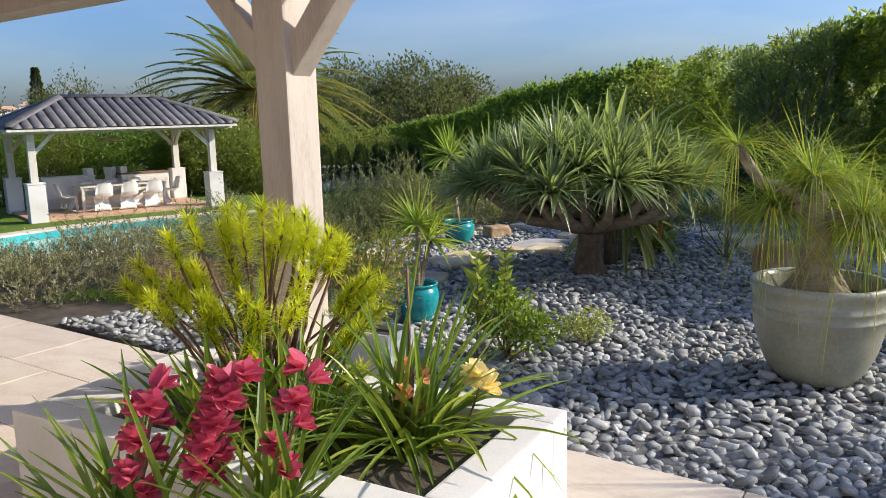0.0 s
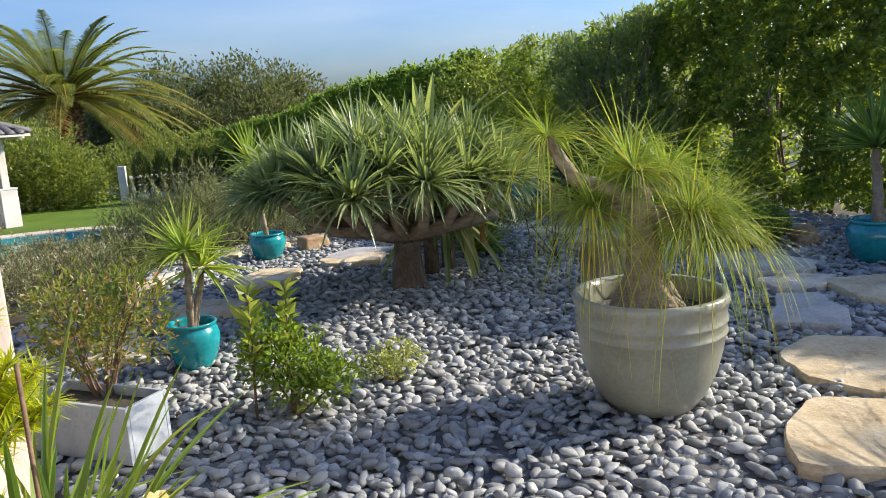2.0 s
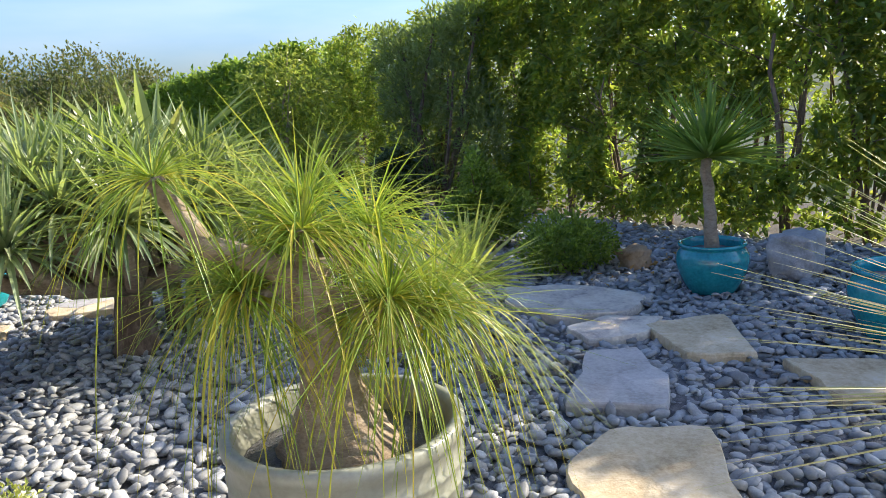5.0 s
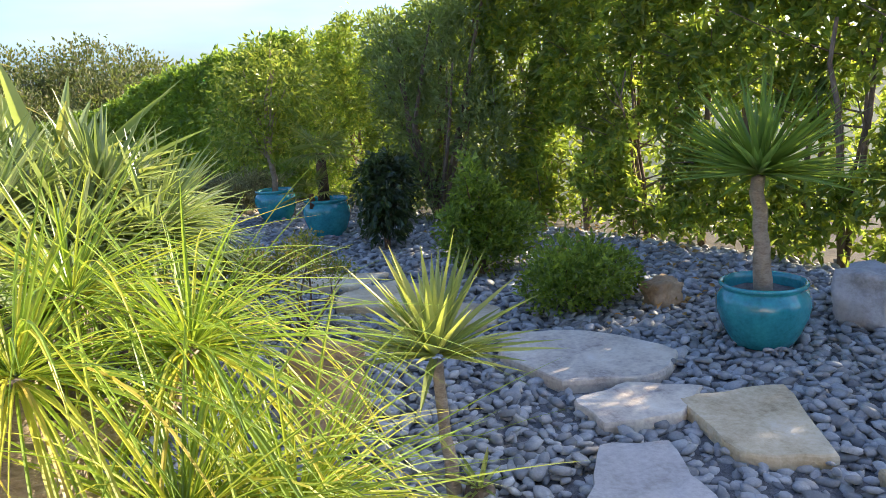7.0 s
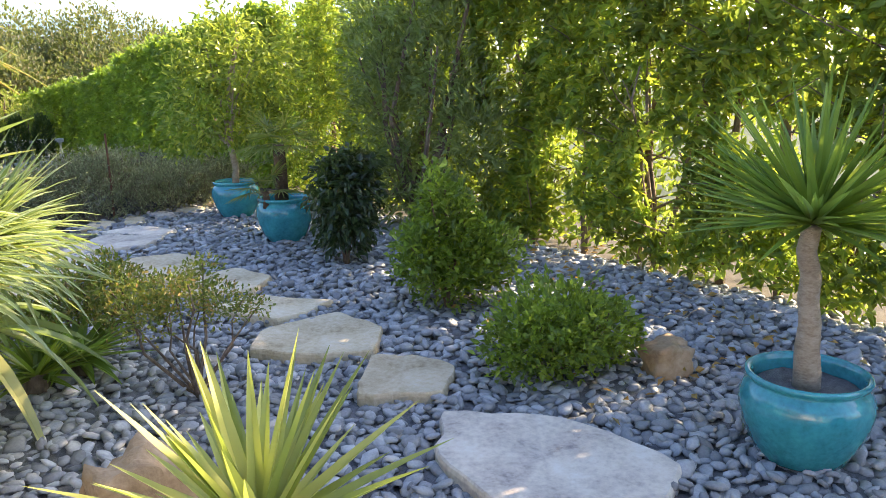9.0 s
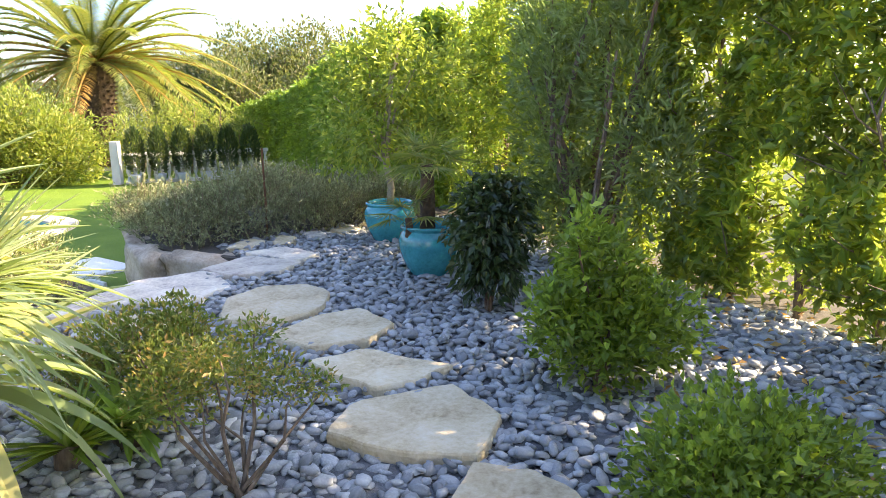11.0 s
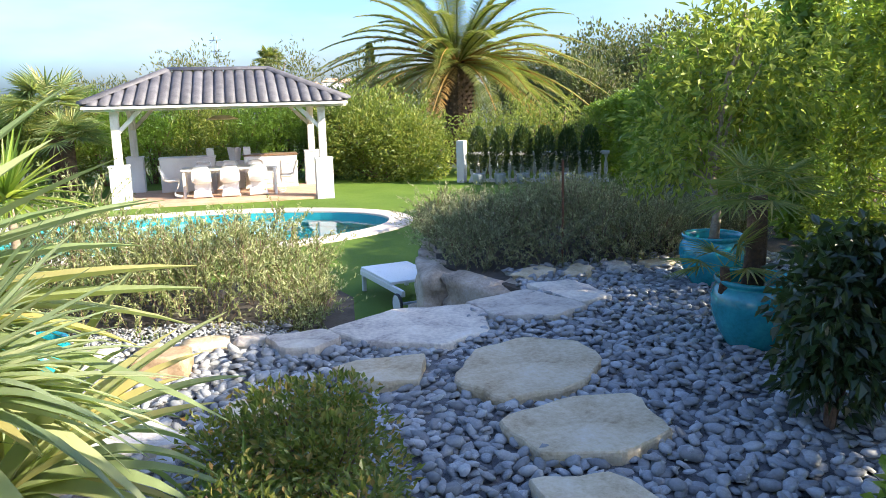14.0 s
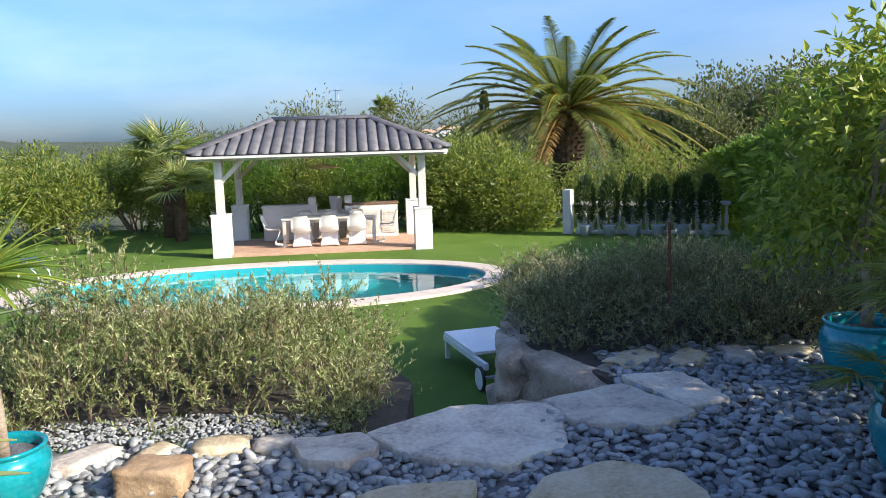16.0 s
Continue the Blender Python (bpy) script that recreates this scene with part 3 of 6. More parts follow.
def sprigs(name, pts, height, spread, material, label, rng, per=30, size=0.034, width=0.01, category="shrub"):
    """Rosemary: upright sprigs ringed with short needles, leaning out of the bush."""
    t = thing(name, pose(0, 0, 0), label, category)
    n = len(pts)
    lean = rng.normal(0, spread, (n, 2))
    way = unit(np.concatenate([lean, np.ones((n, 1))], 1))
    L = height * rng.uniform(0.6, 1.25, (n, 1))
    s = rng.uniform(0.05, 1.0, (n, per, 1))
    arch = np.concatenate([lean, np.zeros((n, 1))], 1)[:, None] * (s ** 2) * L[:, None] * 0.6
    p = (pts[:, None] + way[:, None] * L[:, None] * s + arch).reshape(-1, 3)
    w = (way[:, None] * 0.9 + rng.normal(0, 0.5, (n, per, 3))).reshape(-1, 3)
    raw("foliage", *leaves(p, w, size, width, rng, 0.1), material, t)["kind"] = "stuff"
    sv, sf = blades(pts, way, L[:, 0], 0.006, 0.0, 2)
    raw("stem_growth", sv, sf, "twig", t)["kind"] = "stuff"
    return t


def bush_points(line, half, heights, n, rng, belly=0.9):
    """Points over a long mound: along a plan line, half its width, with a rounded top."""
    c, _ = along(line, rng.uniform(0, 1, n))
    s = rng.uniform(-1, 1, n)
    tang = unit(np.array(line[-1][:2]) - np.array(line[0][:2]))
    nor = np.array((-tang[1], tang[0]))
    x, y = c[:, 0] + nor[0] * s * half, c[:, 1] + nor[1] * s * half
    ends = np.clip(np.minimum(np.linalg.norm(np.stack([x, y], 1) - np.array(line[0][:2]), axis=1), np.linalg.norm(np.stack([x, y], 1) - np.array(line[-1][:2]), axis=1)) / (half * 0.9), 0.25, 1) ** 0.5
    bump = np.array([noise.noise((a * 1.3, b * 1.3, 1.0)) + 0.5 * noise.noise((a * 3.5, b * 3.5, 4.0)) for a, b in zip(x, y)])
    top = c[:, 2] + heights * np.sqrt(np.maximum(0.02, 1 - np.abs(s) ** 2.4)) * (0.7 + 0.75 * bump) * ends
    z = c[:, 2] + (top - c[:, 2]) * (1 - rng.uniform(0, 1, n) ** 2 * belly)
    return np.stack([x, y, z], 1)


rng = np.random.default_rng(21)
# rosemary at the garden's edge, west of the slab steps and east of them
sprigs("rosemary_bush", bush_points([(0.72, 11.55, -0.25), (0.1, 11.25, -0.12), (-0.7, 10.7, -0.12), (-2.3, 9.7, -0.6)], 0.8, 0.84, 2900, rng), 0.25, 0.5, "rosemary_leaf", "grey-green rosemary bush lit by the sun at the garden edge", rng)
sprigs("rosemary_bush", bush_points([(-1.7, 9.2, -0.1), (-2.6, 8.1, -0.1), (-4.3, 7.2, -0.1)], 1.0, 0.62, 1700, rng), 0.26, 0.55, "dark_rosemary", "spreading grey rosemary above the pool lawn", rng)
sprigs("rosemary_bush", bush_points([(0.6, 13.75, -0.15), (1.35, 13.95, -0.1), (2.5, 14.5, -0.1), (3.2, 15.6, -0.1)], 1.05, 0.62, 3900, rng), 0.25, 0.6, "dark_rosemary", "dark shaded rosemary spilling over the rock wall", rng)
# far shrubs and trees
clump("round_bush", [(-7.9, 28.6, 0.2, 2.2, 1.7, 1.5), (-6.7, 28.4, -0.2, 1.3, 1.2, 1.1), (-9.3, 28.8, 0.1, 1.3, 1.3, 1.3)], 16000, 0.14, 0.07, "shrub_leaf", "large rounded green garden bush behind the lawn", "bush", rng, base=(-7.9, 28.6, -1.2))
for k in range(7):
    a = k / 6
    cx, cy = -17.0 + 7.2 * a, 24.0 + 4.8 * a
    clump("oleander_shrub", [(cx, cy, -0.1, 1.1, 0.9, 1.1), (cx + 0.5, cy + 0.5, 0.5, 0.8, 0.8, 0.9), (cx - 0.5, cy + 0.3, 0.7 + 0.4 * (k % 2), 0.6, 0.6, 0.8)], 5500, 0.16, 0.045, "clipped_leaf" if k % 3 else "shrub_leaf", "dense dark shrub behind the pavilion", "shrub", rng, base=(cx, cy, -1.25), group="shrubs behind the pavilion")


# ---- porch, planter and terrace things ----
def porch():
    p = thing("porch", HOUSE, "white painted timber porch with braced post and beam", "porch", kind="structure")
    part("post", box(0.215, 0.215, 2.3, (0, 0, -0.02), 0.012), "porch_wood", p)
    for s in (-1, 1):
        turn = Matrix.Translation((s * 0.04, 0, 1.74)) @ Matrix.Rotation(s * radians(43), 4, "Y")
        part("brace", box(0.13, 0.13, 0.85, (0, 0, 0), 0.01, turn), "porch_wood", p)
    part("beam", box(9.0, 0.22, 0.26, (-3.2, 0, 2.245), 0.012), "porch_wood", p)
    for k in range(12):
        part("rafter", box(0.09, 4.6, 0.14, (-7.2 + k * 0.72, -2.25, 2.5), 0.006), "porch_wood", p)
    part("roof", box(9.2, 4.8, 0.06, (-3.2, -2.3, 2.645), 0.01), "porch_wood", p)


porch()
wall = part("wall_house", box(16, 0.3, 3.2, (-1, -4.75, -0.1), 0.01), "white_render")
wall.matrix_world = HOUSE
tagged(wall, "white rendered house wall behind the porch", "wall", kind="structure")


def planter():
    """Low white masonry planter; its far corner away from the house is the origin."""
    m = Matrix.Translation((0.45, 2.72, 0)) @ Matrix.Rotation(math.atan2(-0.5, 0.866), 4, "Z")
    p = thing("planter_box", m, "low white rendered masonry planter filled with soil", "planter")
    w, d, h, th = 1.95, 0.95, 0.46, 0.14
    part("front_wall", box(w, th, h, (-w / 2, -d + th / 2, -0.05), 0.012), "white_render", p)
    part("back_wall", box(w, th, h, (-w / 2, -th / 2, -0.05), 0.012), "white_render", p)
    part("side_wall", box(th, d - 2 * th - 0.004, h, (-th / 2, -d / 2, -0.05), 0.012), "white_render", p)
    part("side_wall", box(0.3, d - 2 * th - 0.004, h, (-w + 0.15, -d / 2, -0.05), 0.012), "white_render", p)
    part("soil", box(w - 0.45, d - 2 * th - 0.01, 0.38, (-w / 2 + 0.08, -d / 2, -0.02), 0.01), "soil", p)
    return m


PL = planter()


def in_planter(a, b, z):
    return np.array(PL @ Vector((a, b, z)))


def trough():
    p = thing("zinc_trough", pose(-0.52, 4.62, -0.03, 0, 0, -34), "weathered grey-blue metal trough with soil on pebbles", "planter")
    for x, y, sx, sy in ((0, -0.12, 0.62, 0.02), (0, 0.12, 0.62, 0.02), (-0.3, 0, 0.02, 0.216), (0.3, 0, 0.02, 0.216)):
        part("side_panel", box(sx, sy, 0.27, (x, y, 0), 0.004), "grey_metal", p)
    part("soil", box(0.576, 0.216, 0.22, (0, 0, 0.005), 0.004), "soil", p)


trough()


# ---- plants ----
def rosette(at, n, length, width, rng, low=-0.3, high=1.0, droop=0.3, segs=5, fold=0.12, spread=0.03, taper=1.0, tilt=None):
    d = sphere_dirs(n, rng, low, high)
    if tilt is not None:
        d = unit(d + np.asarray(tilt))
    L = length * rng.uniform(0.75, 1.15, n)
    dr = droop * rng.uniform(0.3, 1.5, n) * (1.15 - d[:, 2])
    base = np.asarray(at) + d * spread
    return blades(base, d, L, width * rng.uniform(0.8, 1.2, n), dr, segs, fold, taper)


def leaf_parts(parent, v, f, n, material):
    """Each blade of a rosette as a part of its own."""
    rows, quads = len(v) // n, len(f) // n
    for k in range(n):
        raw("leaf", v[k * rows:(k + 1) * rows], f[k * quads:(k + 1) * quads] - k * rows, material, parent)


def join_arrays(pieces):
    vs, fs, k = [], [], 0
    for v, f in pieces:
        vs.append(v)
        fs.append(f + k)
        k += len(v)
    return np.concatenate(vs), np.concatenate(fs)


def pot(name, x, y, r, h, material, label, kindness=0, z=-0.035):
    """Glazed pot with a rolled rim, thickness and soil. kindness 0: bowl-bellied, 1: straight."""
    t = thing(name, pose(x, y, z), label, "plant pot", "glazed garden pots")
    if kindness == 0:
        prof = [(0.0, 0), (0.62, 0), (0.66, 0.02), (0.8, 0.2), (0.93, 0.42), (0.99, 0.6), (0.985, 0.72), (0.92, 0.84), (0.86, 0.88), (0.845, 0.9), (0.9, 0.925), (0.93, 0.955), (0.925, 0.985), (0.89, 1.0), (0.83, 0.985), (0.8, 0.93), (0.8, 0.8), (0.0, 0.8)]
    else:
        prof = [(0.0, 0), (0.5, 0), (0.57, 0.02), (0.72, 0.14), (0.85, 0.33), (0.93, 0.53), (0.96, 0.66), (0.985, 0.675), (0.985, 0.69), (0.965, 0.7), (0.972, 0.76), (0.99, 0.775), (0.99, 0.79), (0.972, 0.8), (0.975, 0.9), (1.0, 0.915), (1.015, 0.95), (1.005, 0.985), (0.97, 1.0), (0.91, 0.99), (0.885, 0.94), (0.88, 0.8), (0.0, 0.8)]
    body = [(q * r, k * h) for q, k in prof[:-1]]
    v, f = lathe(body, 48)
    raw("body", v, f, material, t, smooth=True)
    sr = prof[-2][0] * r - 0.004
    v, f = lathe([(0.0, h * 0.8), (sr * 0.5, h * 0.825), (sr, h * 0.81)], 24)
    v = [(a, b, c + 0.012 * noise.noise((a * 30, b * 30, 1))) for a, b, c in v]
    raw("soil", v, f, "grit", t, smooth=True)
    return t, h * 0.8 + z


def trunk_part(parent, pts, radii, material="pale_bark", rng=None, sides=10, name="trunk"):
    v, f = tube(pts, radii, sides, 0.08, rng)
    return raw(name, v, f, material, parent, smooth=True)


def yucca(x, y, z, heads, trunk_r, rng, material="yucca_leaf", leaf=0.42, width=0.03, n=95, label="", name="yucca", low=-0.45, droop=0.18, bark="pale_bark"):
    """Yucca: a bare stem for each head (x, y, z), each with a spiky rosette."""
    t = thing(name, pose(0, 0, 0), label, "yucca plant")
    for hx, hy, hz in heads:
        tt = np.linspace(0, 1, 8)[:, None]
        a, b = np.array((x, y, z)), np.array((hx, hy, hz))
        pts = a + (b - a) * tt + rng.normal(0, 0.008, (8, 3)) * tt
        trunk_part(t, pts, [trunk_r * 1.25, trunk_r, trunk_r * 0.85], bark, rng)
        leaf_parts(t, *rosette((hx, hy, hz), n, leaf, width, rng, low, 1.0, droop, 4, 0.15, 0.03), n, material)
    return t


rng = np.random.default_rng(5)
TURQ = "glossy turquoise glazed pot standing on grey pebbles"
# ponytail palm in the large pale green pot
pot("glazed_pot", 2.12, 4.22, 0.365, 0.58, "celadon_glaze", "large pale green glazed pot with ribbed rim on pebbles", 1)


def ponytail():
    t = thing("ponytail_palm", pose(0, 0, 0), "green ponytail palm with swollen trunk and drooping leaves", "ponytail palm")
    c = np.array((2.1, 4.22, 0.42))
    trunk_part(t, [c, c + (0.0, 0, 0.05), c + (0.0, 0.0, 0.12), c + (-0.005, 0, 0.22), c + (-0.01, 0, 0.36), c + (-0.03, 0.0, 0.5), c + (-0.02, 0, 0.62)], [0.2, 0.18, 0.135, 0.092, 0.072, 0.064, 0.055], "pale_bark", rng, 18)
    heads = [(-0.04, 0.02, 0.8, 0.9), (0.16, -0.14, 0.6, 1.0), (-0.22, 0.1, 0.62, 0.9), (0.2, 0.16, 0.76, 0.95), (0.02, 0.24, 0.86, 0.9), (0.32, -0.04, 0.52, 0.9), (-0.42, 0.14, 0.98, 0.62)]
    for k, (hx, hy, hz, size) in enumerate(heads):
        a, b = c + (-0.02, 0, 0.45 + 0.04 * (k % 4)), c + (hx, hy, hz - 0.1)
        mid = (a + b) / 2 + np.array((hx * 0.2, hy * 0.2, -0.03))
        trunk_part(t, [a, (a + mid) / 2 + (0, 0, 0.02), mid, (mid + b) / 2 + (0, 0, -0.01), b], [0.046, 0.036, 0.028], "pale_bark", rng, 10, "limb")
        n = int(230 * size)
        d = sphere_dirs(n, rng, -0.35, 0.93)
        L = 0.58 * (0.4 + 0.6 * size) * rng.uniform(0.5, 1.2, n) * (1 - 0.25 * np.clip(d[:, 2], 0, 1))
        dr = rng.uniform(0.05, 1.0, n) ** 1.3 * 0.95 * (1.2 - 0.5 * d[:, 2])
        raw("rosette", *blades(b + d * 0.02, d, L, 0.0062 * rng.uniform(0.6, 1.3, n), dr, 7, 0.12, 0.8), "ponytail_leaf", t)["kind"] = "stuff"
        m = (16, 30, 44, 12, 4, 26, 10)[k]
        e = sphere_dirs(m, rng, -0.1, 0.5)
        raw("hanging_leaves", *blades(b + e * 0.02, e, 0.62 * rng.uniform(0.55, 1.2, m), 0.0075, rng.uniform(0.8, 1.25, m), 9, 0.12, 0.8), "hanging_leaf", t)["kind"] = "stuff"


ponytail()


def dragon_tree():
    t = thing("dragon_tree", pose(0, 0, 0), "multi-headed dragon tree with grey-green sword leaves and stout trunk", "dragon tree")
    c = np.array((1.42, 7.36, -0.06))
    trunk_part(t, [c, c + (0, 0, 0.06), c + (0.0, 0, 0.18), c + (0.01, 0, 0.3), c + (0.02, 0, 0.42), c + (0.03, 0, 0.54), c + (0.03, 0, 0.62)], [0.185, 0.15, 0.132, 0.118, 0.112, 0.115, 0.13], "bark", rng, 20)
    top = c + (0.03, 0, 0.52)
    for k in range(30):
        ring = math.sqrt((k + 0.5) / 30)
        ang = k * 2.39996
        hx, hy = -0.15 + 1.05 * ring * math.cos(ang), -0.18 + 0.82 * ring * math.sin(ang)
        hz = 1.1 - 0.3 * ring ** 2.6 + rng.normal(0, 0.05)
        b = np.array((c[0] + hx, c[1] + hy, hz))
        mid = top + np.array((hx * 0.6, hy * 0.6, 0.06 + 0.1 * (1 - ring)))
        pts = [top + np.array((hx * 0.06, hy * 0.06, -0.06)), top + np.array((hx * 0.3, hy * 0.3, 0.0)), mid, (mid + b) / 2 + (0, 0, -0.02), b]
        trunk_part(t, pts, [0.07, 0.055, 0.045, 0.04], "pale_bark", rng, 8, "limb")
        tilt = np.array((hx * 0.45, hy * 0.45, 0.1))
        raw("rosette", *rosette(b, 135, 0.5, 0.034, rng, -0.18, 0.93, 0.36, 5, 0.12, 0.035, 0.8, tilt), "dragon_leaf", t)["kind"] = "stuff"
    # long bare limb to the side, with a dry leaf hanging
    trunk_part(t, [top + (0.0, 0, -0.05), top + (0.3, -0.08, 0.02), top + (0.55, -0.1, 0.04), top + (0.78, -0.06, 0.08)], [0.075, 0.06, 0.05], "pale_bark", rng, 9, "limb")
    trunk_part(t, [top + (-0.05, 0, -0.03), top + (-0.4, -0.05, 0.06), top + (-0.85, -0.12, 0.1)], [0.07, 0.05, 0.04], "pale_bark", rng, 9, "limb")
    raw("dry_leaf", *blades(np.tile(top + (0.62, -0.16, 0.02), (5, 1)), np.array([(0.1 * k - 0.2, -0.1, -1) for k in range(5)], float), 0.2, 0.03, 0.1, 3), "dry_frond", t)


dragon_tree()

# turquoise pots with their plants
_, zz = pot("glazed_pot", -0.2, 5.75, 0.165, 0.29, "turquoise_glaze", TURQ, 0)
yucca(-0.2, 5.75, zz - 0.02, [(-0.19, 5.75, 0.7), (-0.1, 5.79, 0.58)], 0.022, rng, "bright_yucca", 0.36, 0.026, 60, "potted yucca with one tall spiky head", low=-0.35)
_, zz = pot("glazed_pot", 5.3, 6.4, 0.255, 0.36, "turquoise_glaze", TURQ, 0)
yucca(5.3, 6.4, zz - 0.03, [(5.26, 6.4, 0.92)], 0.042, rng, "yucca_leaf", 0.56, 0.038, 160, "potted yucca with ringed trunk and dense green head", low=-0.05, droop=0.04)
_, zz = pot("glazed_pot", 5.45, 5.0, 0.3, 0.42, "turquoise_glaze", TURQ, 0)


def spiky_grass(x, y, z, n, length, width, material, label, rng, low=0.0, droop=0.1, name="grass_tree"):
    t = thing(name, pose(0, 0, 0), label, "grass tree")
    d = sphere_dirs(n, rng, low, 1.0)
    raw("foliage", *blades(np.array((x, y, z)) + d * 0.04, d, length * rng.uniform(0.7, 1.15, n), width, droop * rng.uniform(0.4, 1.6, n) * (1.2 - d[:, 2]), 5, 0.1, 0.7), material, t)["kind"] = "stuff"
    trunk_part(t, [(x, y, -0.1), (x, y, z - 0.2), (x, y, z + 0.04)], [0.07, 0.06, 0.05], "bark", rng)
    return t


spiky_grass(3.8, 2.94, 0.7, 480, 0.98, 0.012, "grass_tree_leaf", "fine stiff pale grass tree in a sunlit spray", rng, -0.1, 0.05)
_, zz = pot("glazed_pot", 3.82, 11.5, 0.27, 0.42, "turquoise_glaze", TURQ, 0)


def fan_leaf(at, d, size, n, rng, width=0.03):
    """A fan: blades spread in a half disc at the end of a stalk."""
    d = unit(np.asarray(d, float))
    side = unit(np.cross(d, UP) + 1e-5)
    a = np.linspace(-1.9, 1.9, n)[:, None]
    w = np.cos(a) * d + np.sin(a) * side
    w[:, 2] -= 0.06 * np.abs(a[:, 0])
    return blades(np.tile(at, (n, 1)), w, size * (1 - 0.12 * np.abs(a[:, 0])), width, 0.12, 3, 0.2, 0.8)


def fan_palm(x, y, z0, z1, r, fans, size, rng, label, name="fan_palm", material="palm_frond", width=0.025, stalk=0.35):
    t = thing(name, pose(0, 0, 0), label, "palm")
    trunk_part(t, [(x, y, z0), (x + 0.01, y, (z0 + z1) / 2), (x, y, z1)], [r * 1.1, r, r * 0.9], "palm_trunk", rng, 12)
    for d in sphere_dirs(fans, rng, -0.25, 0.95):
        c = np.array((x, y, z1))
        e = c + d * stalk
        part_v, part_f = fan_leaf(e, d + np.array((0, 0, -0.15)), size, 16, rng, width)
        sv, sf = blades(c[None], d[None], stalk, 0.012, 0.0, 2)
        raw("frond", *join_arrays([(part_v, part_f), (sv, sf)]), material, t)
    return t


fan_palm(3.8, 11.5, 0.3, 0.88, 0.06, 14, 0.3, rng, "small potted fan palm with hairy dark trunk", width=0.016, stalk=0.2)
fan_palm(3.64, 11.36, 0.3, 0.46, 0.03, 7, 0.25, rng, "low fan palm shoot in a pot", width=0.014, stalk=0.16)
_, zz = pot("glazed_pot", 3.45, 13.05, 0.27, 0.4, "turquoise_glaze", TURQ, 0)
clump("citrus_tree", [(3.5, 13.1, 1.55, 0.6, 0.6, 0.5), (3.15, 13.35, 1.3, 0.5, 0.5, 0.45), (3.85, 13.3, 1.6, 0.55, 0.6, 0.5), (3.3, 13.0, 1.0, 0.45, 0.45, 0.35), (3.0, 13.2, 0.85, 0.3, 0.3, 0.3), (3.5, 13.1, 2.0, 0.3, 0.3, 0.3), (3.1, 13.3, 1.8, 0.28, 0.28, 0.28), (3.75, 13.2, 0.95, 0.4, 0.4, 0.3)], 3600, 0.09, 0.042, "citrus_leaf", "light yellow-green citrus tree growing in a pot", "tree", rng, 14, base=(3.42, 13.05, 0.78), twigs="pale_bark", up=-0.25, hollow=0.4)
trunk_part(bpy.data.objects["citrus_tree"], [(3.45, 13.05, 0.26), (3.47, 13.05, 0.5), (3.42, 13.05, 0.84)], [0.042, 0.036, 0.034], "pale_bark", rng)
_, zz = pot("glazed_pot", 0.2, 9.36, 0.2, 0.28, "turquoise_glaze", TURQ, 0)
yucca(0.2, 9.36, zz - 0.02, [(0.12, 9.38, 1.02)], 0.024, rng, "bright_yucca", 0.44, 0.034, 75, "tall thin potted yucca with a spiky yellow-green head", low=-0.3)

# shrubs among the pebbles
clump("box_bush", [(4.78, 7.55, 0.2, 0.36, 0.34, 0.24), (4.62, 7.5, 0.14, 0.25, 0.25, 0.2), (4.98, 7.6, 0.14, 0.26, 0.25, 0.2)], 4600, 0.042, 0.026, "box_leaf", "low rounded glossy green bush on pebbles", "bush", rng, 12, base=(4.78, 7.55, -0.05))
clump("pittosporum_bush", [(4.62, 8.85, 0.26, 0.34, 0.3, 0.3), (4.6, 8.85, 0.55, 0.22, 0.2, 0.26), (4.78, 8.8, 0.3, 0.3, 0.26, 0.26), (4.5, 8.8, 0.75, 0.1, 0.1, 0.2), (4.4, 8.85, 0.35, 0.18, 0.18, 0.2)], 4300, 0.058, 0.033, "box_leaf", "bushy upright green shrub on pebbles", "bush", rng, 12, base=(4.6, 8.85, -0.05))
clump("ficus_bush", [(4.2, 10.35, 0.55, 0.27, 0.25, 0.3), (4.2, 10.35, 0.28, 0.23, 0.22, 0.25), (4.28, 10.38, 0.75, 0.2, 0.2, 0.16)], 2600, 0.075, 0.042, "dark_leaf", "dark glossy column-shaped ficus bush", "bush", rng, 8, base=(4.2, 10.35, -0.05), up=-0.5)
clump("myrtle_shrub", [(2.38, 8.75, 0.27, 0.28, 0.26, 0.2), (2.15, 8.95, 0.2, 0.28, 0.25, 0.18), (2.6, 8.6, 0.3, 0.24, 0.22, 0.18), (2.0, 8.8, 0.15, 0.2, 0.2, 0.15), (2.5, 8.8, 0.42, 0.14, 0.14, 0.1)], 5200, 0.034, 0.018, "russet_leaf", "low russet-tipped evergreen shrub on pebbles", "shrub", rng, 14, base=(2.35, 8.75, -0.05))
clump("young_shrub", [(2.95, 7.9, 0.47, 0.2, 0.18, 0.11), (2.76, 7.85, 0.4, 0.18, 0.17, 0.13), (3.12, 7.98, 0.38, 0.16, 0.14, 0.12), (2.9, 7.77, 0.56, 0.12, 0.11, 0.08), (3.05, 8.03, 0.57, 0.11, 0.11, 0.07), (2.68, 8.0, 0.5, 0.12, 0.12, 0.09), (3.28, 8.05, 0.34, 0.09, 0.09, 0.07)], 2700, 0.026, 0.014, "russet_leaf", "small gnarled shrub with sparse leaves", "shrub", rng, 10, base=(2.97, 7.9, -0.05), twigs="bark", hollow=0.3)
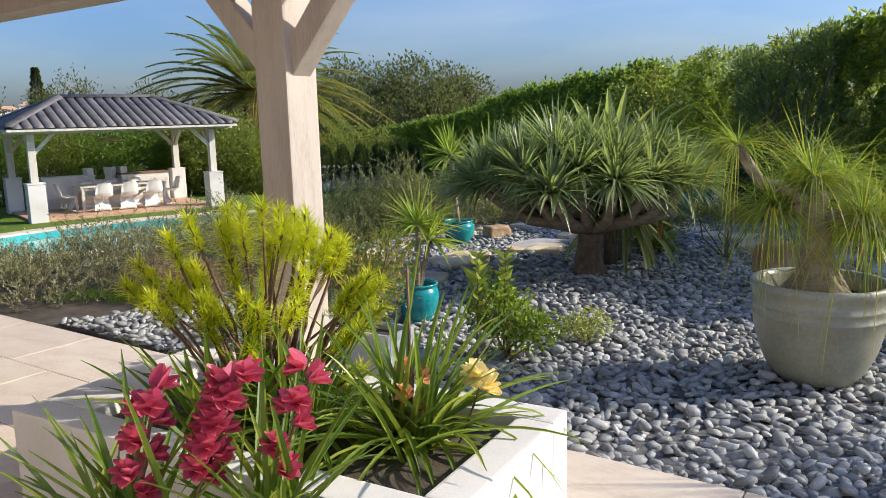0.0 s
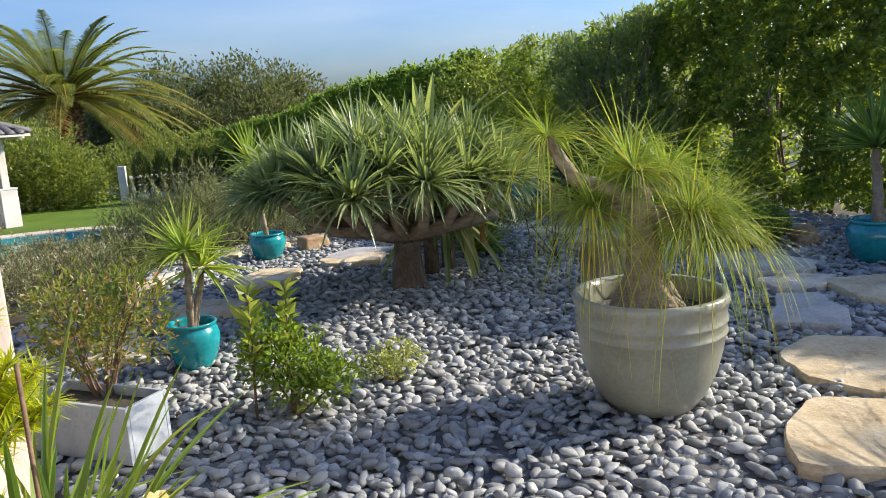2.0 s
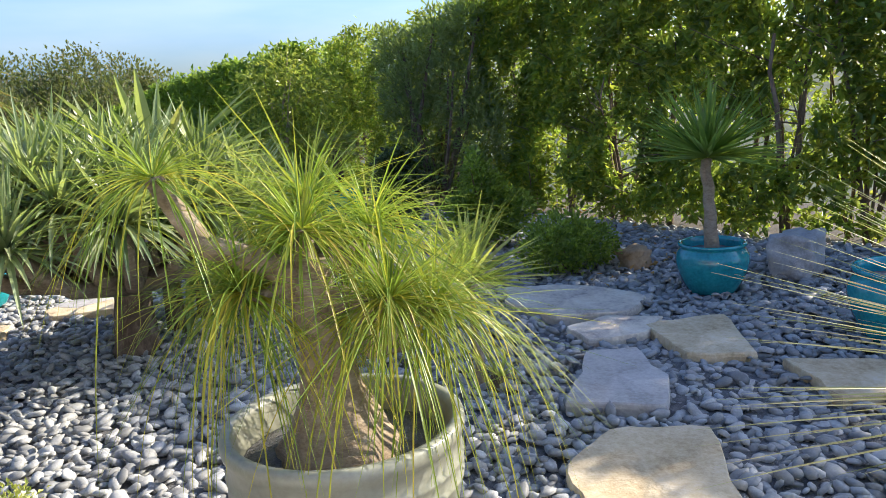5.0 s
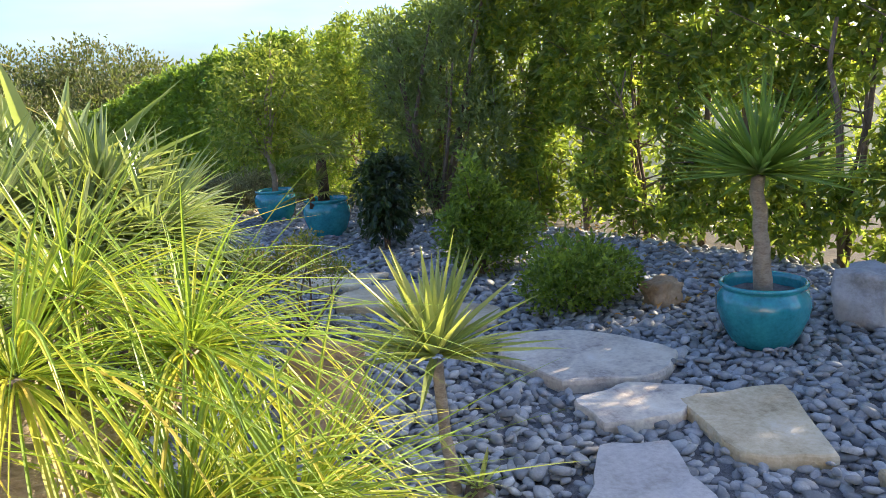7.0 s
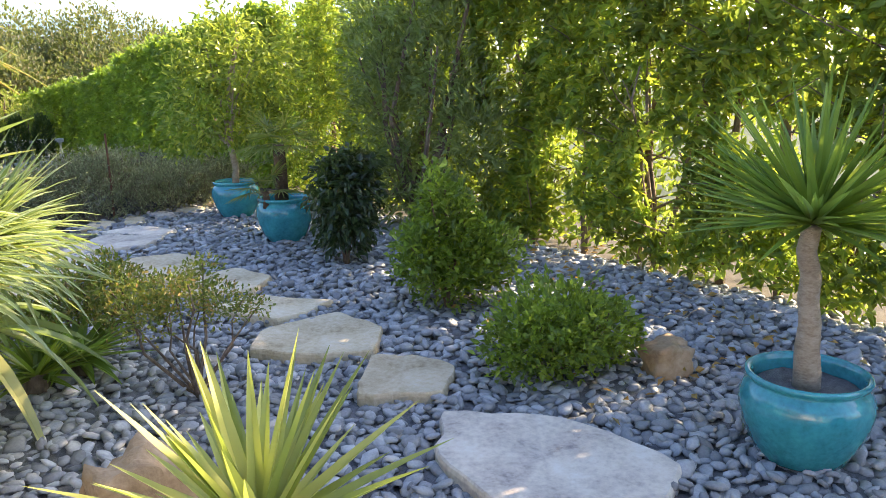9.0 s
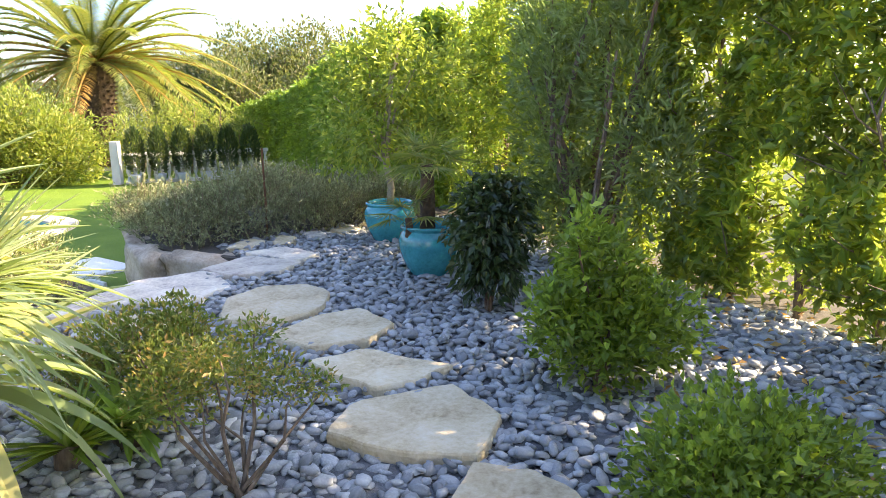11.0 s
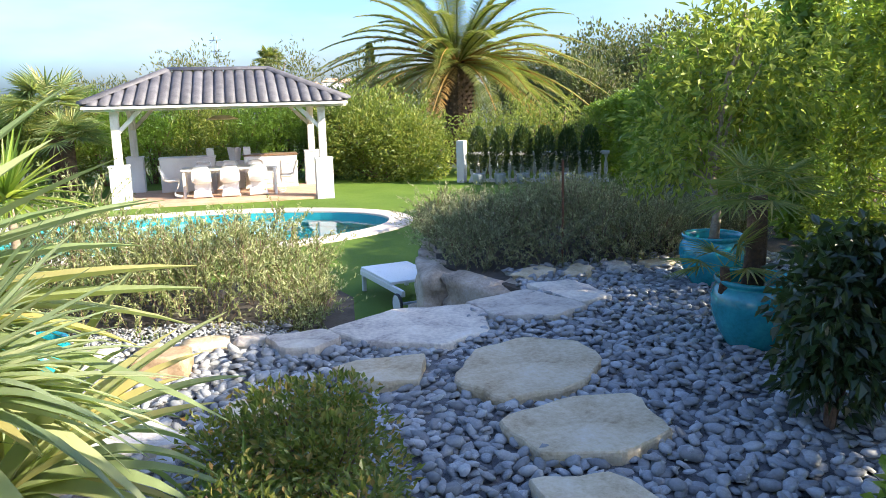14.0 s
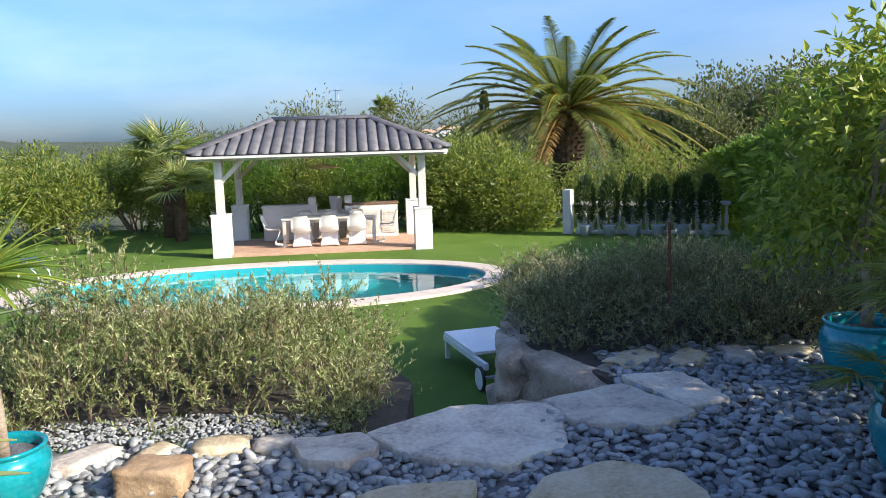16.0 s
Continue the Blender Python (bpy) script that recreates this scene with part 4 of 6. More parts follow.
clump("pot_side_shrub", [(0.42, 4.75, 0.2, 0.2, 0.17, 0.19), (0.3, 4.8, 0.3, 0.16, 0.14, 0.2), (0.55, 4.7, 0.15, 0.18, 0.15, 0.12)], 1600, 0.042, 0.024, "box_leaf", "small bright green shrub by the pebble edge", "shrub", rng, 9, base=(0.4, 4.75, -0.05))
for k, (sx, sy, sh) in enumerate(((0.38, 4.85, 0.62), (0.2, 4.72, 0.66))):
    t = thing("leafy_shoot", pose(0, 0, 0), "upright shoot with broad pale green leaves", "plant", "leafy shoots")
    q = np.array((sx, sy, -0.04)) + np.outer(np.repeat(np.linspace(0.45, 1.0, 9), 3), (0.02, 0.0, sh))
    aa = np.arange(27) * 2.4
    raw("foliage", *leaves(q, np.stack([np.cos(aa), np.sin(aa), np.full(27, 0.9)], 1), 0.11, 0.05, rng), "citrus_leaf", t)
    trunk_part(t, [(sx, sy, -0.06), (sx + 0.01, sy, sh * 0.5), (sx + 0.02, sy, sh - 0.04)], [0.008, 0.005], "twig", rng, 6, "stem")
clump("white_speckled_shrub", [(1.0, 5.05, 0.08, 0.14, 0.13, 0.1), (0.88, 5.0, 0.06, 0.12, 0.1, 0.08)], 700, 0.026, 0.016, "variegated_leaf", "tiny variegated shrub on pebbles", "shrub", rng, 6, base=(0.97, 5.03, -0.05))
clump("orange_tipped_shrub", [(-0.5, 4.75, 0.45, 0.22, 0.18, 0.18), (-0.35, 4.85, 0.62, 0.16, 0.14, 0.2), (-0.65, 4.8, 0.58, 0.18, 0.16, 0.18), (-0.45, 5.2, 0.4, 0.25, 0.2, 0.25), (-0.75, 5.3, 0.45, 0.25, 0.25, 0.25)], 2300, 0.042, 0.019, "russet_leaf", "leggy shrub with red and orange tipped leaves", "shrub", rng, 14, base=(-0.5, 4.7, 0.15))


def agave(x, y, z, n, L, W, material, label, low=0.0, droop=0.45, name="agave", tilt=None, k=0.05):
    t = thing(name, pose(0, 0, 0), label, "agave")
    leaf_parts(t, *rosette((x, y, z), n, L, W, rng, low, 0.84, droop, 8, 0.14, k, 0.8, tilt), n, material)
    trunk_part(t, [(x, y, -0.08), (x, y, z * 0.6), (x, y, z + 0.02)], [0.07, 0.06, 0.05], "bark", rng)
    return t


agave(1.68, 7.6, 0.95, 80, 0.95, 0.1, "agave_leaf", "big pale grey-green agave-like rosette with tired orange leaves", -0.2, 0.22)
agave(1.9, 7.9, 0.4, 64, 0.82, 0.085, "agave_leaf", "arching grey-green agave rosette", -0.05, 0.55)
agave(2.2, 8.2, 0.04, 60, 0.3, 0.03, "strap_leaf", "low spiky striped agave on pebbles", 0.0, 0.12, k=0.03)
agave(2.36, 8.42, 0.03, 60, 0.36, 0.052, "yucca_leaf", "low broad-leaved green agave rosette", -0.02, 0.2, k=0.03)
agave(-0.95, 7.3, 0.03, 24, 0.42, 0.03, "strap_leaf", "small upright snake plant clump", 0.7, 0.02)
yucca(3.15, 5.6, -0.05, [(3.12, 5.63, 0.52)], 0.024, rng, "variegated_leaf", 0.42, 0.038, 66, "small yellow-edged yucca on a thin stem", low=-0.1, droop=0.05)
agave(3.23, 5.54, 0.0, 16, 0.16, 0.02, "variegated_leaf", "little yucca offshoot beside the stem", 0.2, 0.1, "yucca_pup", k=0.01)


# planting in the white planter
def needle_shrub():
    t = thing("needle_shrub", pose(0, 0, 0), "lime-yellow needle-leaved succulent shrub on brown stems", "shrub")
    c = in_planter(-1.24, -0.3, 0.35)
    tips = []
    for k in range(54):
        a = rng.uniform(0, 2 * math.pi)
        r = 0.54 * math.sqrt(rng.uniform(0, 1))
        hz = 0.8 - 0.42 * (r / 0.54) ** 2 + min(0.1, rng.normal(0, 0.09))
        tips.append(c + np.array((r * math.cos(a) * 1.0, r * math.sin(a) * 0.75, max(0.14, hz))))
    for q in tips:
        mid = c + (q - c) * 0.5 + np.array((0, 0, -0.03)) + rng.normal(0, 0.03, 3)
        s = c + np.array(((q - c)[0] * 0.3, (q - c)[1] * 0.3, 0))
        trunk_part(t, [s, (s + mid) / 2, mid, (mid + q) / 2, q], [0.009, 0.0055], "twig", rng, 5, "stem")
        n = 190
        d = unit(sphere_dirs(n, rng, -0.8, 0.9) + unit(q - mid) * 0.55)
        back = rng.uniform(0, 0.15, (n, 1))
        raw("needle_tuft", *blades(q - unit(q - mid) * back, d, 0.075 * rng.uniform(0.75, 1.15, n), 0.0065, 0.05, 2, 0.1, 0.6), "lime_needle", t)["kind"] = "stuff"


needle_shrub()


def strap_clump(c, n, L, W, material, label, low=0.35, droop=0.75, name="cymbidium_orchid"):
    t = thing(name, pose(0, 0, 0), label, "orchid")
    d = sphere_dirs(n, rng, low, 1.0)
    at = np.asarray(c) + np.concatenate([rng.normal(0, 0.05, (n, 2)), np.zeros((n, 1))], 1)
    leaf_parts(t, *blades(at, d, L * rng.uniform(0.6, 1.15, n), W * rng.uniform(0.8, 1.2, n), droop * rng.uniform(0.3, 1.3, n) * (1.25 - d[:, 2]), 8, 0.16, 0.7), n, material)
    return t


def flower_spike(t, foot, top, n, size, petal, start=0.5):
    foot, top = np.array(foot, float), np.array(top, float)
    trunk_part(t, [foot, (foot + top) / 2 + (0.01, 0, 0), top], [0.006, 0.004], "twig", rng, 6, "flower_stem")
    for k in range(n):
        s = start + (1 - start) * k / max(1, n - 1)
        c = foot + (top - foot) * s
        a = k * 2.2 + rng.uniform(-0.3, 0.3)
        out = np.array((math.cos(a), math.sin(a) - 0.3, 0.25))
        c = c + out * 0.035
        m = 7
        aa = np.linspace(0, 2 * math.pi, m, endpoint=False)
        o = unit(out)
        s1 = unit(np.cross(o, UP)); s2 = np.cross(s1, o)
        w = o * 0.55 + np.cos(aa)[:, None] * s1 + np.sin(aa)[:, None] * s2
        v, f = blades(np.tile(c, (m, 1)) - o * 0.008, w + o * 0.5, size * 1.15, size * 1.25, -0.3, 4, 0.16, 0.35, 0.5)
        raw("flower", v, f, petal, t)


o = strap_clump(in_planter(-0.42, -0.42, 0.35), 120, 0.78, 0.024, "strap_leaf", "cymbidium orchid with arching strap leaves and cream flowers")
flower_spike(o, in_planter(-0.45, -0.45, 0.27), in_planter(-0.42, -0.4, 0.62), 5, 0.04, "petal_peach", 0.55)
flower_spike(o, in_planter(-0.3, -0.4, 0.27), in_planter(-0.2, -0.3, 0.6), 3, 0.055, "petal_cream", 0.85)
trunk_part(o, [in_planter(-0.42, -0.42, 0.27), in_planter(-0.42, -0.42, 1.0)], [0.005, 0.005], "twig", rng, 6, "stake")
strap_clump(in_planter(-0.85, -0.5, 0.35), 90, 0.7, 0.022, "strap_leaf", "clump of arching green orchid leaves")
strap_clump(in_planter(-1.15, -0.65, 0.35), 50, 0.6, 0.03, "strap_leaf", "broad dark strap leaves at the planter edge", 0.5, 0.4)
for k, (ox, oy) in enumerate(((-0.5, 2.02), (-0.86, 1.93))):
    tp = thing("orchid_pot", pose(ox, oy, -0.01), "grey stoneware pot on the terrace holding an orchid", "plant pot", "orchid pots")
    v, f = lathe([(0.0, 0), (0.12, 0), (0.145, 0.2), (0.17, 0.36), (0.178, 0.375), (0.178, 0.395), (0.17, 0.4), (0.16, 0.395), (0.155, 0.36), (0.0, 0.355)], 28)
    raw("body", v, f, "celadon_glaze", tp, smooth=True)
    o = strap_clump((ox, oy, 0.35), 42, 0.62, 0.022, "strap_leaf", "pink-flowering cymbidium orchid with dark strap leaves", 0.55, 0.4)
    for fx, fy, fz, tx, tz, count in (((-0.06, 0.0, 0.35, 0.13, 0.82, 8),) if k == 0 else ((-0.03, 0.0, 0.35, 0.09, 0.8, 10), (0.1, 0.04, 0.35, 0.3, 0.83, 15))):
        flower_spike(o, (ox + fx, oy + fy, fz), (ox + tx, oy + fy, tz), count, 0.045, "orchid_pink", 0.38)


# ---- stones ----
STONES = []


def flat_stone(corners, top=0.014, material="flagstone", name="stepping_stone", label="irregular buff stepping stone set in grey pebbles", group="stepping stones", deep=0.09, rough=1.0):
    """A split flagstone: broken outline from its corners, chipped edge, slightly uneven top."""
    global STONES
    c = np.array(corners, float)
    STONES.append([tuple(p) for p in c])
    mid = c.mean(0)
    ring = []
    for i in range(len(c)):
        a, b = c[i], c[(i + 1) % len(c)]
        for k in range(5):
            q = a + (b - a) * k / 5
            soft = 0.985 if k == 0 else 1.0 + 0.012 * math.sin(k * 1.9)
            nn = noise.noise((q[0] * 6, q[1] * 6, 2.0)) * 0.03 * rough + noise.noise((q[0] * 21, q[1] * 21, 5.0)) * 0.012 * rough
            w = q - mid
            ring.append(mid + w * soft * (1 + nn / max(0.1, np.linalg.norm(w))))
    n = len(ring)
    verts, faces = [], []
    for scale, z in ((1.0, top - deep), (1.015, top - 0.025), (1.005, top - 0.008), (0.985, top), (0.7, top), (0.35, top)):
        for q in ring:
            x, y = (mid + (q - mid) * scale)
            zz = z + (0.008 * noise.noise((x * 5, y * 5, 0)) + 0.004 * noise.noise((x * 17, y * 17, 3)) if z > top - 0.02 else 0)
            verts.append((x - mid[0], y - mid[1], zz))
    verts.append((0, 0, top + 0.006 * noise.noise((mid[0] * 5, mid[1] * 5, 0))))
    for k in range(5):
        for i in range(n):
            j = (i + 1) % n
            faces.append((k * n + i, k * n + j, (k + 1) * n + j, (k + 1) * n + i))
    faces += [(5 * n + i, 5 * n + (i + 1) % n, 6 * n) for i in range(n)]
    ob = raw(name, verts, faces, material)
    ob.location = (mid[0], mid[1], 0)
    tagged(ob, label, "stone", group)
    return ob


PATH_LABEL = "irregular buff stepping stone set in grey pebbles"
flat_stone([(4.02, 7.18), (4.51, 6.95), (4.76, 6.4), (4.42, 6.15), (3.98, 6.3), (3.88, 6.8)], 0.02, "slab_stone", label="large pale stepping stone with dark stain")
flat_stone([(3.95, 6.09), (4.26, 6.16), (4.55, 5.95), (4.29, 5.75), (3.92, 5.8)], 0.014, "slab_stone", label="small grey and buff stepping stone")
flat_stone([(4.36, 5.88), (4.9, 5.8), (4.56, 5.15), (4.24, 5.33)])
flat_stone([(3.79, 5.62), (4.05, 5.52), (3.95, 5.1), (3.73, 4.8), (3.34, 5.06), (3.55, 5.3)], 0.022, "pale_rock", label="chalky white stepping stone in pebbles")
flat_stone([(3.04, 4.55), (3.37, 4.73), (3.76, 4.55), (3.38, 3.89), (3.1, 3.87), (2.95, 4.15)])
flat_stone([(2.5, 3.72), (2.8, 3.93), (3.12, 3.78), (3.1, 3.46), (2.75, 3.15), (2.3, 3.36)])
flat_stone([(4.6, 5.02), (5.02, 4.74), (4.85, 4.38), (4.45, 4.5)])
flat_stone([(3.76, 7.68), (3.87, 8.0), (4.12, 7.92), (4.25, 7.7), (4.1, 7.4), (3.7, 7.5)])
flat_stone([(3.24, 8.33), (3.37, 8.68), (3.85, 8.85), (4.05, 8.45), (3.9, 8.05), (3.56, 8.12)])
flat_stone([(3.06, 9.27), (3.34, 9.45), (3.86, 9.12), (3.71, 8.97), (3.46, 8.84), (3.27, 9.0)])
flat_stone([(2.75, 9.75), (2.97, 10.1), (3.29, 10.32), (3.53, 9.94), (3.36, 9.63), (3.04, 9.5)])
flat_stone([(2.37, 10.17), (2.28, 10.66), (2.51, 11.0), (2.84, 11.02), (3.06, 10.77), (3.0, 10.29), (2.71, 10.0)], 0.018)
flat_stone([(1.2, 10.74), (1.4, 11.32), (1.94, 11.7), (2.23, 11.13), (2.05, 10.72), (1.54, 10.62)], 0.004, "slab_stone", "edge_slab", "large weathered pale slab at the drop to the lawn", "edge slabs", 0.3)
flat_stone([(1.83, 11.66), (2.15, 12.18), (2.7, 11.9), (2.53, 11.54), (2.16, 11.42)], 0.012, "slab_stone", "edge_slab", "weathered pale slab with violet stains", "edge slabs", 0.3)
flat_stone([(2.07, 12.36), (2.4, 12.62), (2.8, 12.22), (2.63, 11.94)], 0.008, "slab_stone", "edge_slab", "smooth pale slab beside the rock wall", "edge slabs", 0.2)
flat_stone([(0.92, 10.46), (1.2, 10.72), (1.4, 10.62), (1.36, 10.37), (1.15, 10.3)], 0.018, "slab_stone", "edge_slab", "small pale edging slab", "edge slabs", 0.15)
flat_stone([(0.75, 8.79), (0.86, 9.01), (1.15, 9.21), (1.58, 9.07), (1.34, 8.85), (0.95, 8.6)], 0.016, "pale_rock", label="pale flat stepping stone set in grey pebbles")
flat_stone([(1.5, 9.33), (1.42, 9.47), (1.54, 9.68), (1.82, 9.54)])
flat_stone([(1.64, 10.1), (1.74, 10.28), (2.05, 10.5), (2.19, 10.1), (1.93, 9.98)])
for q in ([(-0.18, 8.04), (0.18, 8.53), (0.54, 8.37), (0.43, 7.95), (0.04, 7.56)], [(-0.69, 7.16), (-0.33, 7.44), (0.05, 7.26), (0.0, 6.95), (-0.45, 6.82)], [(-0.98, 6.6), (-0.75, 6.75), (-0.55, 6.22), (-0.6, 5.95), (-0.9, 6.0)], [(0.7, 8.68), (0.93, 8.97), (1.43, 8.8), (1.27, 8.42), (0.8, 8.45)], [(-1.3, 8.04), (-1.1, 8.46), (-0.77, 8.48), (-0.77, 7.93), (-1.13, 7.75)]):
    flat_stone(q)


def boulder(x, y, z, sx, sy, sz, material, label, turn=0, seed=0, name="boulder", sub=4, rough=0.28, group="", square=0.66):
    """A rough rock: a faceted block broken by noise."""
    bm = bmesh.new()
    bmesh.ops.create_icosphere(bm, subdivisions=sub, radius=1.0)
    for v in bm.verts:
        d = v.co.normalized()
        boxy = max(abs(d.x), abs(d.y), abs(d.z))
        d = d / boxy ** square
        k = 1 + rough * noise.noise(d * 1.3 + Vector((seed, 0, 0))) + 0.3 * rough * noise.noise(d * 4 + Vector((0, seed, 0))) + 0.14 * rough * noise.noise(d * 10 + Vector((0, 0, seed)))
        v.co = Vector((d.x * sx * k, d.y * sy * k, d.z * sz * k))
    ob = part(name, bm, material, smooth=True)
    ob.matrix_world = pose(x, y, z, 0, 0, turn)
    return tagged(ob, label, "rock", group)


boulder(2.83, 6.38, 0.16, 0.15, 0.11, 0.24, "ochre_rock", "upright ochre sandstone rock among pebbles", 15, 1, rough=0.34, square=0.9)
boulder(6.08, 6.4, 0.12, 0.22, 0.17, 0.18, "pale_rock", "smooth pale grey boulder on pebbles", 30, 2)
boulder(5.3, 7.35, 0.03, 0.12, 0.1, 0.1, "ochre_rock", "small ochre rock under the hedge", 0, 3)
boulder(0.7, 9.78, 0.02, 0.16, 0.1, 0.08, "ochre_rock", "squared buff stone block among pebbles", 30, 4, rough=0.16, square=0.93)
# edging stones of the bed
for k, (x, y, s) in enumerate(((-0.85, 8.75, 0.16), (-0.5, 9.2, 0.17), (-0.2, 9.6, 0.14), (0.08, 9.82, 0.18), (0.36, 10.04, 0.12), (0.58, 10.28, 0.15), (0.82, 10.45, 0.11), (2.02, 12.85, 0.2), (2.35, 13.05, 0.18), (2.65, 13.3, 0.17), (2.95, 13.55, 0.16), (3.2, 13.9, 0.14), (-1.3, 7.5, 0.17), (-1.55, 7.1, 0.14))):
    boulder(x, y, -0.035, s, s * 0.62, 0.042, "flagstone" if k % 3 else "slab_stone", "small rough edging stone along the bed", 40 + 17 * (k % 5), 10 + k, "edging_stone", 3, group="edging stones", square=0.85)


def rock_wall(line, label, seed):
    """Retaining wall of big rocks, laid in courses down to the lawn."""
    w = thing("wall_retaining", pose(0, 0, 0), label, "wall", kind="structure")
    k = seed
    total = along(line, np.array([0.0]))[1]
    for course in range(2):
        n = max(2, int(total / 0.8))
        for i in range(n):
            s = (i + 0.5 + 0.25 * (course % 2)) / n
            if s > 1:
                continue
            p, _ = along(line, np.array([s]))
            q, _ = along(line, np.array([min(1, s + 0.02)]))
            r, _ = along(line, np.array([max(0, s - 0.02)]))
            d = q[0] - r[0]
            b = boulder(p[0][0], p[0][1], -0.82 + course * 0.5, total / n * 0.54, 0.2, 0.29 if course < 1 else 0.24, "wall_stone", "", math.degrees(math.atan2(d[1], d[0])), k, "rock", 4, 0.2, square=0.93)
            for key in ("category", "group", "label"):
                if key in b:
                    del b[key]
            b.parent = w
            k += 1
    return w


rock_wall([(2.25, 12.4), (1.6, 12.75), (0.95, 13.15), (0.5, 14.2), (1.1, 15.9), (2.5, 17.2)], "rough rock retaining wall below the rosemary", 40)
rock_wall([(2.1, 12.1), (1.85, 11.75), (1.3, 11.1)], "rough rock retaining wall under the edge slabs", 90)
stake = thing("garden_stake", pose(2.12, 13.35, -0.1), "thin rusty iron stake standing in the bed", "stake")
raw("rod", *tube([(0, 0, 0), (0.005, 0, 0.5), (0.0, 0.005, 1.02)], [0.012, 0.011], 8), "rust", stake)
rng = np.random.default_rng(11)
for x, y, n, s in ((0.1, 10.2, 260, 0.12), (-0.35, 9.85, 260, 0.13), (2.75, 13.75, 260, 0.14), (3.35, 14.3, 220, 0.16), (-2.9, 6.9, 240, 0.2), (-3.4, 7.0, 240, 0.22)):
    t = thing("grass_tuft", pose(0, 0, 0), "bright green grass tuft at the bed's edge", "grass tuft", "grass tufts", "stuff")
    at = np.stack([x + rng.normal(0, 0.14, n), y + rng.normal(0, 0.1, n), np.full(n, -0.08)], 1)
    raw("foliage", *blades(at, sphere_dirs(n, rng, 0.5, 1.0), s * rng.uniform(0.6, 1.3, n), 0.006, 0.4, 3), "bright_grass", t)
clump("dry_shrub", [(-2.2, 6.75, 0.05, 0.5, 0.3, 0.2), (-2.6, 6.9, 0.1, 0.35, 0.25, 0.2)], 2500, 0.06, 0.006, "dry_grass", "dry brown twiggy shrub beside the terrace", "shrub", rng, 10, base=(-2.3, 6.8, -0.08))


# ---- pool ----
def pool():
    n = 72
    p = thing("pool", pose(0, 0, 0), "oval swimming pool with pale stone coping", "swimming pool", kind="structure")
    rings = [(POOL_A, POOL_B, LAWN - 0.05), (POOL_A, POOL_B, LAWN + 0.035), (POOL_A - 0.02, POOL_B - 0.02, LAWN + 0.045), (POOL_A - 0.5, POOL_B - 0.5, LAWN + 0.045), (POOL_A - 0.52, POOL_B - 0.52, LAWN + 0.03), (POOL_A - 0.52, POOL_B - 0.52, LAWN - 0.06)]
    step = 40
    for s in range(step):
        verts, faces = [], []
        m = 3
        for a, b, z in rings:
            pts = pool_ring(a, b, step * m * 10)
            for i in range(m + 1):
                gap = 1 if i == 0 else (-1 if i == m else 0)
                x, y = pts[((s * m + i) * 10 + gap * 0) % (step * m * 10)]
                verts.append((x, y, z + 0.002 * math.sin(s * 7.3)))
        w = m + 1
        for k in range(len(rings) - 1):
            for i in range(m):
                faces.append((k * w + i, k * w + i + 1, (k + 1) * w + i + 1, (k + 1) * w + i))
        raw("coping_stone", verts, faces, "travertine", p)
    rim = [(POOL_A - 0.53, POOL_B - 0.53, LAWN + 0.0), (POOL_A - 0.53, POOL_B - 0.53, LAWN - 1.4)]
    verts, faces = [], []
    for a, b, z in rim:
        verts += [(x, y, z) for x, y in pool_ring(a, b, n)]
    for i in range(n):
        faces.append((i, (i + 1) % n, n + (i + 1) % n, n + i))
    faces.append(tuple(range(n, 2 * n)))
    raw("basin", verts, faces, "pool_liner", p)
    pts = pool_ring(POOL_A - 0.535, POOL_B - 0.535, n)
    w = raw("water", [(x, y, LAWN - 0.09) for x, y in pts], [tuple(range(n))], "pool_water", p, "clear turquoise pool water")
    w.visible_shadow = False
    c, s = math.cos(POOL_TURN), math.sin(POOL_TURN)
    lad = thing("pool_ladder", Matrix.Translation((POOL_C[0] - c * (POOL_A - 0.5), POOL_C[1] - s * (POOL_A - 0.5), LAWN + 0.04)) @ Matrix.Rotation(POOL_TURN, 4, "Z"), "chrome pool ladder with two bent rails", "pool ladder")
    for y in (-0.27, 0.27):
        raw("rail", *tube([(-0.35, y, 0), (-0.35, y, 0.35), (-0.25, y, 0.62), (0.0, y, 0.66), (0.22, y, 0.4), (0.32, y, -0.1), (0.34, y, -0.9)], [0.02, 0.02], 10), "chrome", lad, smooth=True)


pool()


# ---- pavilion ----
GZ = Matrix.Translation((-10.0, 23.55, LAWN)) @ Matrix.Rotation(radians(38.4), 4, "Z")
GX, GY = 2.5, 1.6


def half_round(a, b, r, cuts=7):
    """Half-round roof tile run from a to b."""
    a, b = Vector(a), Vector(b)
    d = (b - a).normalized()
    side = d.cross(Vector((0, 0, 1))).normalized()
    up = side.cross(d)
    v, f = [], []
    for p in (a, b):
        for k in range(cuts):
            t = math.pi * k / (cuts - 1)
            v.append(p + side * math.cos(t) * r + up * math.sin(t) * r * 0.62)
    for k in range(cuts - 1):
        f.append((k, k + 1, cuts + k + 1, cuts + k))
    f.append(tuple(reversed(range(cuts))))
    return [tuple(q) for q in v], f


